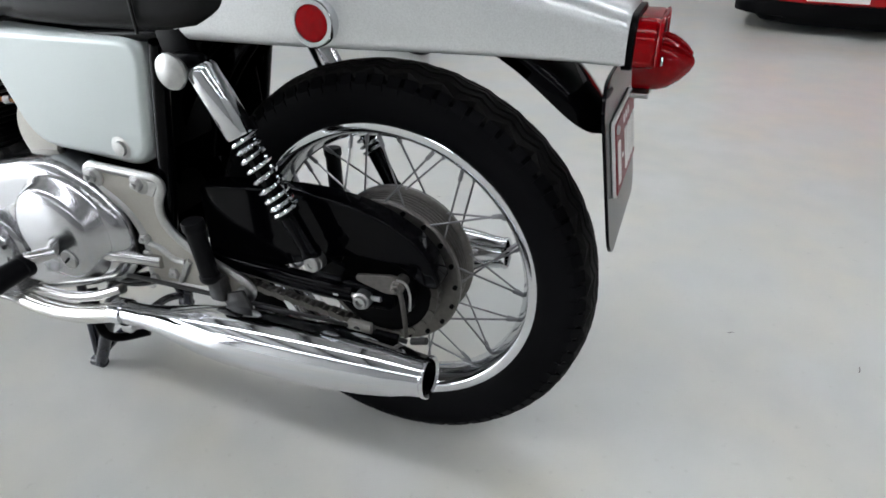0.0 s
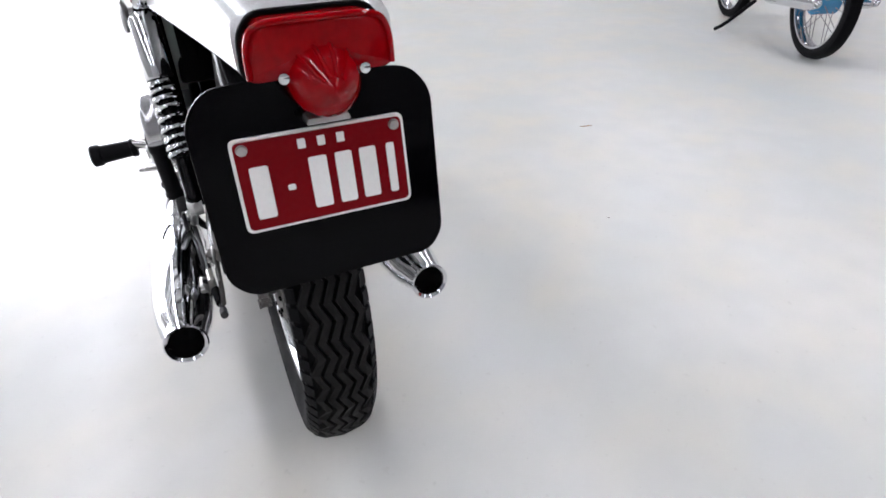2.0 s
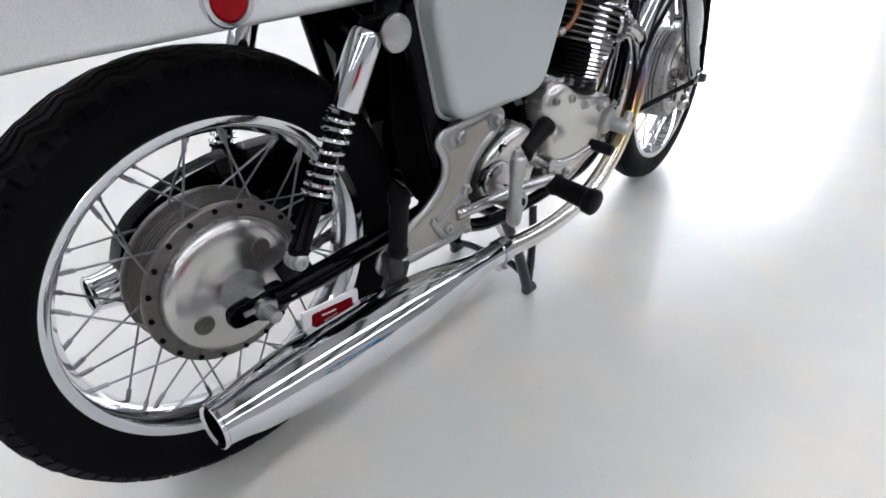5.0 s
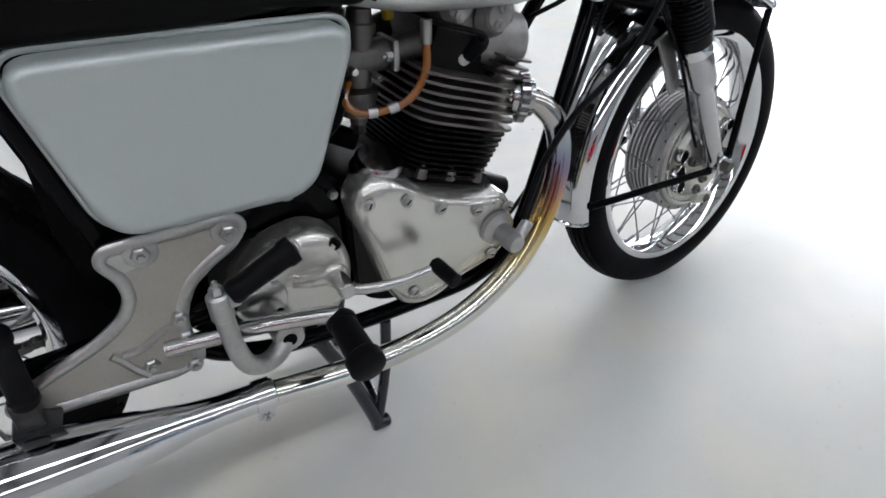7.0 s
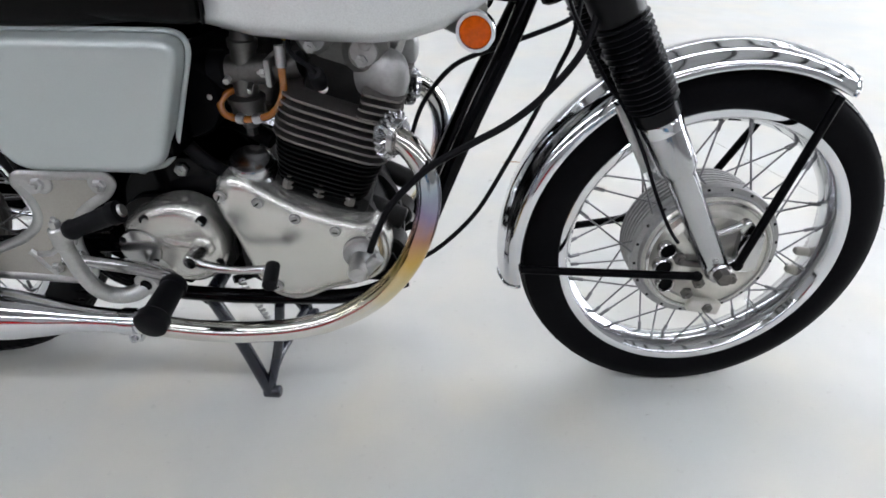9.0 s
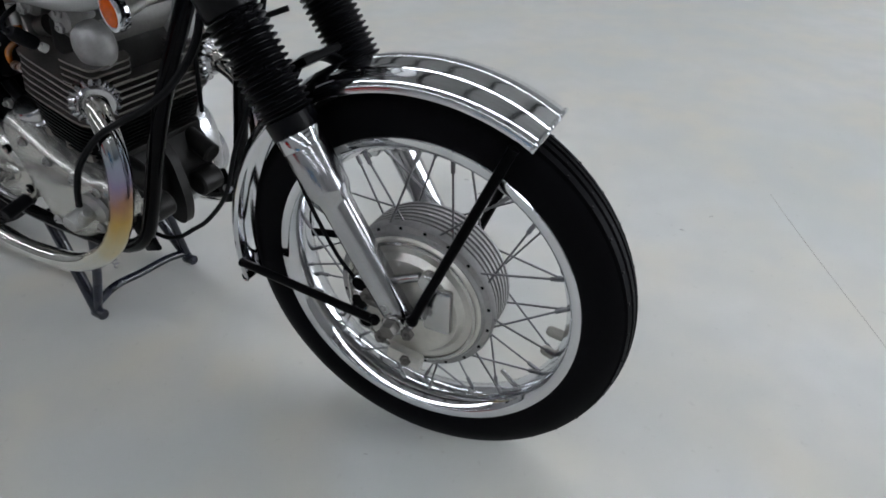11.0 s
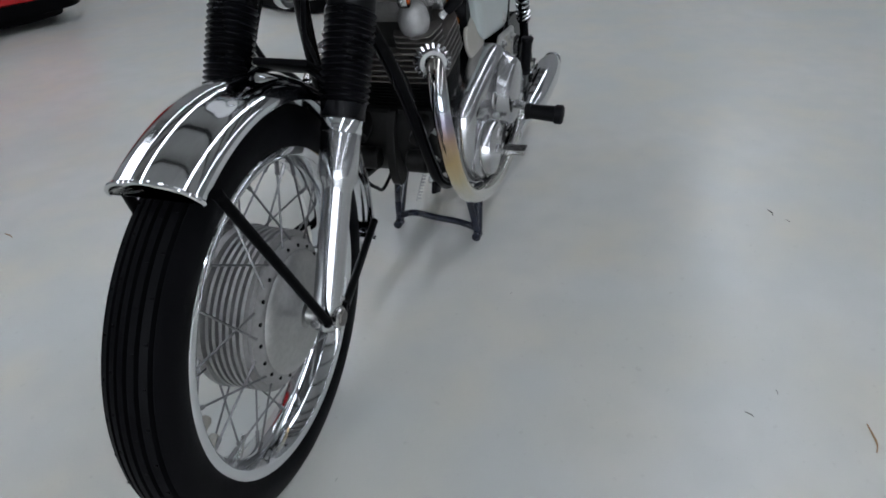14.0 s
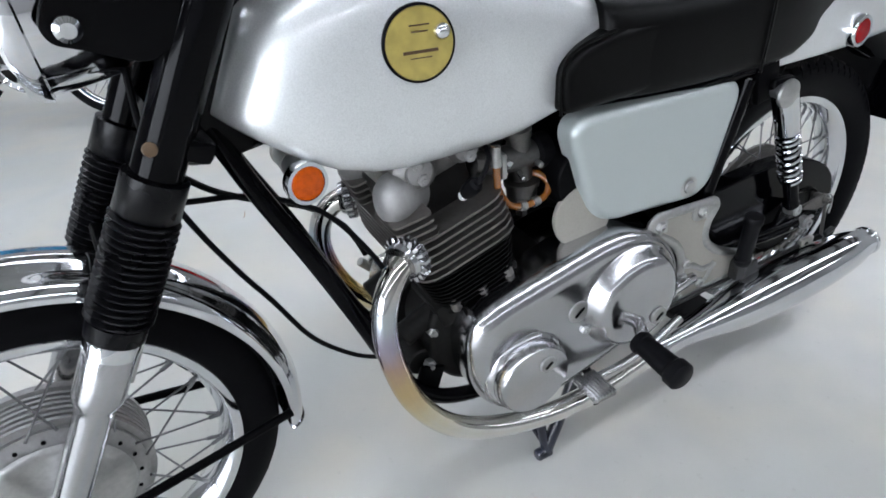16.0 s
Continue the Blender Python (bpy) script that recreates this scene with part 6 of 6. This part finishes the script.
        rod((0.735, y, 0.640), (0.785, y * 1.1, 0.650), 0.018, 18, cb, r2=0.020)
        carb = part("carburettor", cb, CARB, bike, "grey alloy carburettor with a float bowl")
        bowl = lathe([(0, 0), (0, 0.012), (0.010, 0.014), (0.014, 0.024), (0.040, 0.026), (0.041, 0.029), (0.049, 0.029), (0.050, 0.020), (0.054, 0)], (0.688, y, 0.548), (0.02, 0, 1), 26)
        part("float_bowl", bowl, CARB, carb)
        part("drain_nut", rod((0.688, y, 0.534), (0.688, y, 0.549), 0.010, 6), DARK_STEEL, carb)
        part("mixing_cap", lathe([(0, 0), (0, 0.022), (0.012, 0.0225), (0.014, 0.018), (0.030, 0.016), (0.034, 0.008), (0.036, 0)], (0.697, y, 0.672), (0.09, 0, 1), 24), CARB, carb)
        part("flange", slab((0.738, y, 0.641), (0.010, 0.058, 0.042), 0.004), SATIN, carb)
        for dy in (-0.022, 0.022):
            part("flange_nut", nut((0.733, y + dy, 0.641), (-1, 0, 0), 0.007, 0.008), SATIN, carb)
        part("air_screw", rod((0.675, y + s * 0.018, 0.632), (0.675, y + s * 0.034, 0.630), 0.005, 12, bevel=0.001), SATIN, carb)
        part("throttle_stop", rod((0.706, y + s * 0.016, 0.622), (0.709, y + s * 0.036, 0.616), 0.0045, 12, bevel=0.001), ALLOY, carb)
        part("intake_mouth", lathe([(-0.004, 0.018), (-0.004, 0.030), (0.016, 0.029), (0.020, 0.022)], (0.650, y, 0.638), (1, 0, 0), 26), RUBBER, carb)
        part("banjo", nut((0.645, y + s * 0.012, 0.606), (0, s, 0), 0.011, 0.014), SATIN, carb)
        hs = bmesh.new()
        tube([(0.770, s * 0.104, 0.690), (0.769, s * 0.106, 0.655), (0.767, s * 0.107, 0.624), (0.752, s * 0.105, 0.597), (0.731, s * 0.102, 0.583), (0.696, s * 0.096, 0.576), (0.668, s * 0.090, 0.580), (0.658, s * 0.082, 0.594), (0.666, s * 0.070, 0.606), (0.676, s * 0.058, 0.608)], 0.0058, 10, 6, hs)
        hose = part("fuel_hose", hs, HOSE, bike, "translucent amber fuel hose")
        for a, b in (((0.727, s * 0.1015, 0.582), (0.714, s * 0.0990, 0.578)), ((0.698, s * 0.0965, 0.5765), (0.686, s * 0.0935, 0.5768)), ((0.770, s * 0.104, 0.690), (0.769, s * 0.1057, 0.660))):
            part("hose_ferrule", rod(a, b, 0.0078, 12), SATIN, hose)
    part("petrol_tap", rod((0.755, -0.02, 0.735), (0.755, -0.02, 0.675), 0.008, 12, bevel=0.002), YELLOW, bike, "yellow tap sleeve")
    # cables
    for pts, r, lab in (
        ([(0.890, -0.184, 0.400), (0.905, -0.182, 0.440), (0.930, -0.176, 0.485), (0.983, -0.165, 0.537), (1.040, -0.157, 0.570), (1.096, -0.146, 0.600), (1.145, -0.13, 0.638), (1.190, -0.115, 0.695), (1.205, -0.10, 0.76), (1.205, -0.07, 0.88)], 0.0055, "black tachometer cable"),
        ([(0.66, -0.06, 0.33), (0.76, -0.055, 0.28), (0.88, -0.045, 0.248), (0.955, -0.03, 0.285), (1.005, -0.025, 0.325), (1.055, -0.02, 0.385), (1.10, -0.02, 0.475), (1.135, -0.01, 0.545), (1.17, 0.0, 0.625), (1.192, 0.0, 0.69), (1.20, 0.03, 0.79), (1.19, 0.06, 0.92)], 0.0042, "black clutch cable"),
        ([(1.20, 0.05, 0.70), (1.166, 0.03, 0.688), (1.09, 0.01, 0.664), (1.01, 0.03, 0.625), (0.955, 0.06, 0.55), (0.93, 0.07, 0.48)], 0.0042, "black engine cable"),
    ):
        part("cable", tube(pts, r, 8, 8), RUBBER, bike, lab)
    bc = tube([(1.385, -0.095, 0.376), (1.362, -0.098, 0.408), (1.330, -0.098, 0.470), (1.303, -0.095, 0.530), (1.268, -0.09, 0.594), (1.229, -0.085, 0.645), (1.190, -0.08, 0.708), (1.166, -0.07, 0.76), (1.155, -0.05, 0.86)], 0.0030, 8, 8)
    part("brake_cable", bc, RUBBER, bike, "black front brake cable")
    st = bmesh.new()
    tube([(0.70, 0.0, 0.50), (0.62, 0.02, 0.53), (0.55, 0.03, 0.50)], 0.016, 12, 5, st)
    tube([(0.66, -0.05, 0.44), (0.60, -0.07, 0.50), (0.55, -0.06, 0.56)], 0.012, 12, 5, st)
    part("breather_hose", st, RUBBER, bike, "black breather hoses")


small_parts()


# ---- other things in the hall ----
def blue_motorcycle():
    m = new("blue_motorcycle")
    def w(cx, r, name):
        c = Vector((cx, 0, r + 0.0))
        pr = [(-0.026, r - 0.055), (-0.034, r - 0.03), (-0.028, r - 0.008), (0, r), (0.028, r - 0.008), (0.034, r - 0.03), (0.026, r - 0.055)]
        wh = part(name, ring_lathe(pr, c, 64), TYRE, m, "small black tyre on a chrome rim")
        part("rim", ring_lathe([(-0.027, r - 0.062), (-0.027, r - 0.05), (0.027, r - 0.05), (0.027, r - 0.062), (0, r - 0.07)], c, 64), CHROME, wh)
        part("hub", lathe([(-0.06, 0), (-0.06, 0.03), (-0.05, 0.075), (0.05, 0.075), (0.06, 0.03), (0.06, 0)], c, (0, 1, 0), 28), BLUE, wh)
        for k in range(24):
            a = 2 * math.pi * k / 24
            d = a + (0.35 if k % 2 else -0.35)
            p = c + Vector((0.07 * math.cos(a), 0.03 * (1 if k % 4 < 2 else -1), 0.07 * math.sin(a)))
            q = c + Vector(((r - 0.062) * math.cos(d), 0, (r - 0.062) * math.sin(d)))
            part("spoke", rod(p, q, 0.0018, 6), SPOKE, wh)
    w(0.0, 0.29, "rear_wheel")
    w(1.15, 0.28, "front_wheel")
    prof = [(-0.055, 0.30), (-0.05, 0.325), (0, 0.335), (0.05, 0.325), (0.055, 0.30)]
    part("rear_mudguard", arc_section((0, 0, 0.29), prof, 20, 165, 32), BLUE, m, "sky-blue rear mudguard", angle=60)
    part("front_mudguard", arc_section((1.15, 0, 0.28), prof, 40, 170, 32), BLUE, m, angle=60)
    for s in (1, -1):
        part("silencer", lathe([(0, 0), (0, 0.02), (0.12, 0.036), (0.55, 0.036), (0.62, 0.022), (0.62, 0.016), (0.58, 0.0)], (0.42, s * 0.12, 0.25), (-1, s * 0.02, 0.08), 24), CHROME, m, "chromed silencer")
        part("swinging_arm", rod((0.42, s * 0.07, 0.30), (0.0, s * 0.08, 0.29), 0.018, 12), BLUE, m)
        part("shock_absorber", rod((0.05, s * 0.09, 0.32), (0.12, s * 0.09, 0.62), 0.022, 14), BLUE, m)
        part("fork_leg", rod((1.15, s * 0.075, 0.28), (0.97, s * 0.075, 0.78), 0.02, 14), BLUE, m)
    part("chain_case", prism([(-0.09, 0.24), (0.45, 0.25), (0.45, 0.36), (-0.05, 0.37), (-0.11, 0.30)], 0.05, 0.085, 0.03, 0.008), BLUE, m, "blue enclosed chain case")
    part("engine", slab((0.55, 0, 0.33), (0.30, 0.20, 0.22), 0.05), SHADED_CAST, m, "small alloy engine")
    part("frame_spine", tube([(0.98, 0, 0.80), (0.75, 0, 0.66), (0.45, 0, 0.60), (0.05, 0, 0.64)], 0.06, 16, 6), BLUE, m, "blue pressed frame")
    part("fuel_tank", loft([(0.95, 0, 0.05, 0.72, 0.82), (0.9, 0, 0.10, 0.68, 0.90), (0.7, 0, 0.12, 0.66, 0.92), (0.5, 0, 0.09, 0.66, 0.82)], 28, 2.6), BLUE, m, "blue fuel tank")
    part("seat", loft([(0.52, 0, 0.09, 0.70, 0.80), (0.3, 0, 0.12, 0.68, 0.80), (-0.1, 0, 0.11, 0.68, 0.80), (-0.18, 0, 0.08, 0.70, 0.78)], 28, 3.5), VINYL, m, "black seat")
    part("side_stand", tube([(0.55, 0.10, 0.20), (0.66, 0.20, 0.06), (0.72, 0.24, 0.012)], 0.011, 10, 4), SATIN_BLACK, m)
    tagged(m, "small sky-blue motorcycle leaning on its side stand", "motorcycle")
    return m


bm2 = blue_motorcycle()
bm2.matrix_basis = Matrix.Translation((1.27, -2.91, 0)) @ Matrix.Rotation(radians(-26), 4, "Z")


def red_car():
    c = new("red_car")
    def shell(z0, z1, inset=0.0):
        return [(x, 0, w - inset, z0, z1, 6) for x, w in ((-0.18, 0.50), (-0.172, 0.60), (-0.14, 0.69), (-0.06, 0.76), (0.10, 0.80), (0.6, 0.82), (2.6, 0.82), (3.3, 0.78), (3.6, 0.66), (3.68, 0.5))]
    part("body", loft(shell(0.205, 0.86), 48, 6), BODY_RED, c, "glossy red car body", angle=50)
    part("cabin", loft([(0.15, 0, 0.62, 0.84, 0.92, 3), (0.5, 0, 0.66, 0.84, 1.30, 3.5), (1.5, 0, 0.66, 0.84, 1.36, 3.5), (2.4, 0, 0.62, 0.84, 0.92, 3)], 32, 3.5), SATIN_BLACK, c, "dark glazed cabin")
    part("bumper", loft(shell(0.11, 0.215, -0.012), 48, 6), SATIN_BLACK, c, "black bumper and sill band", angle=50)
    part("underbody", loft([(x, 0, w - 0.13, 0.06, 0.20, 6) for x, w in ((-0.15, 0.60), (-0.10, 0.72), (0.10, 0.80), (2.6, 0.82), (3.3, 0.7))], 32, 6), SATIN_BLACK, c, angle=50)
    part("vent", slab((-0.160, 0.02, 0.13), (0.03, 0.24, 0.035), 0.004), PLATE_GREY, c, "grey vent under the bumper")
    for s in (1, -1):
        part("tail_lamp", slab((-0.150, s * 0.60, 0.62), (0.06, 0.14, 0.12), 0.012, Matrix.Rotation(-s * 0.5, 4, "Z")), RED, c)
    part("number_plate", slab((-0.186, 0.10, 0.285), (0.012, 0.37, 0.12), 0.004), WHITE, c, "white number plate with plain bars")
    part("plate_bar", slab((-0.193, 0.10, 0.285), (0.004, 0.28, 0.06), 0.001), PLATE_GREY, c, smooth=False)
    for x in (0.65, 3.0):
        for s in (1, -1):
            t = part("wheel", lathe([(-0.09, 0), (-0.09, 0.20), (-0.09, 0.29), (-0.06, 0.30), (0.06, 0.30), (0.09, 0.29), (0.09, 0)], (x, s * 0.72, 0.30), (0, 1, 0), 40), TYRE, c)
            part("hubcap", lathe([(0.0, 0.19), (0.015, 0.16), (0.02, 0)], (x, s * 0.81, 0.30), (0, s, 0), 30), SATIN, t)
    tagged(c, "red car with a black rear bumper parked in the hall", "car")
    return c


car = red_car()
car.matrix_basis = Matrix.Translation((-1.38, -4.36, 0)) @ Matrix.Rotation(radians(-106), 4, "Z")

# Low black nose of a car, simplified to a slab; ramp is only its tag.
vehicle_nose = prism([(-2.20, -1.98), (-2.60, -1.54), (-2.78, -1.04), (-3.60, -0.52), (-4.40, -1.30), (-3.30, -3.30), (-2.72, -2.98), (-2.28, -2.22)], 0.012, 0.15, 0.05, 0.02)
vehicle_nose.transform(Matrix(((1, 0, 0, 0), (0, 0, 1, 0), (0, 1, 0, 0), (0, 0, 0, 1))))
bmesh.ops.reverse_faces(vehicle_nose, faces=vehicle_nose.faces)
ramp = part("ramp", vehicle_nose, SATIN_BLACK)
tagged(ramp, "low black nose of a car, modelled as a plain slab just above the floor", "ramp")


def debris():
    marks = [(0.359, 0.90, 0.035, 20), (1.174, 0.974, 0.065, 3), (1.17, 0.778, 0.018, 60), (1.098, 0.832, 0.014, 10), (0.116, 1.57, 0.03, 70), (0.498, 0.739, 0.010, 0), (-0.591, -0.471, 0.016, 30), (-0.837, -0.428, 0.022, 80), (0.306, -0.925, 0.012, 10), (0.972, -1.315, 0.05, 75), (0.402, 0.939, 0.016, 45), (0.903, 0.27, 0.008, 0), (1.505, 0.096, 0.008, 0), (1.394, -0.132, 0.008, 20), (1.74, 0.867, 0.014, 0), (1.796, 0.975, 0.012, 40), (-0.187, 3.385, 0.05, 10)]
    for x, y, n, a in marks:
        ob = part("twig", tube([(-n / 2, 0, 0.002), (-n / 6, n * 0.03, 0.003), (n / 5, n * 0.05, 0.003), (n / 2, -n * 0.04, 0.002)], lambda q: min(0.0018, n * 0.05) * (1 - 0.5 * abs(q - 0.5) * 2), 6, 3), WOOD if n > 0.045 else DRUM)
        ob.matrix_basis = Matrix.Translation((x, y, 0)) @ Matrix.Rotation(radians(a), 4, "Z")
        tagged(ob, "small dry brown twig or chip lying on the floor", "debris", "debris on the floor")


debris()
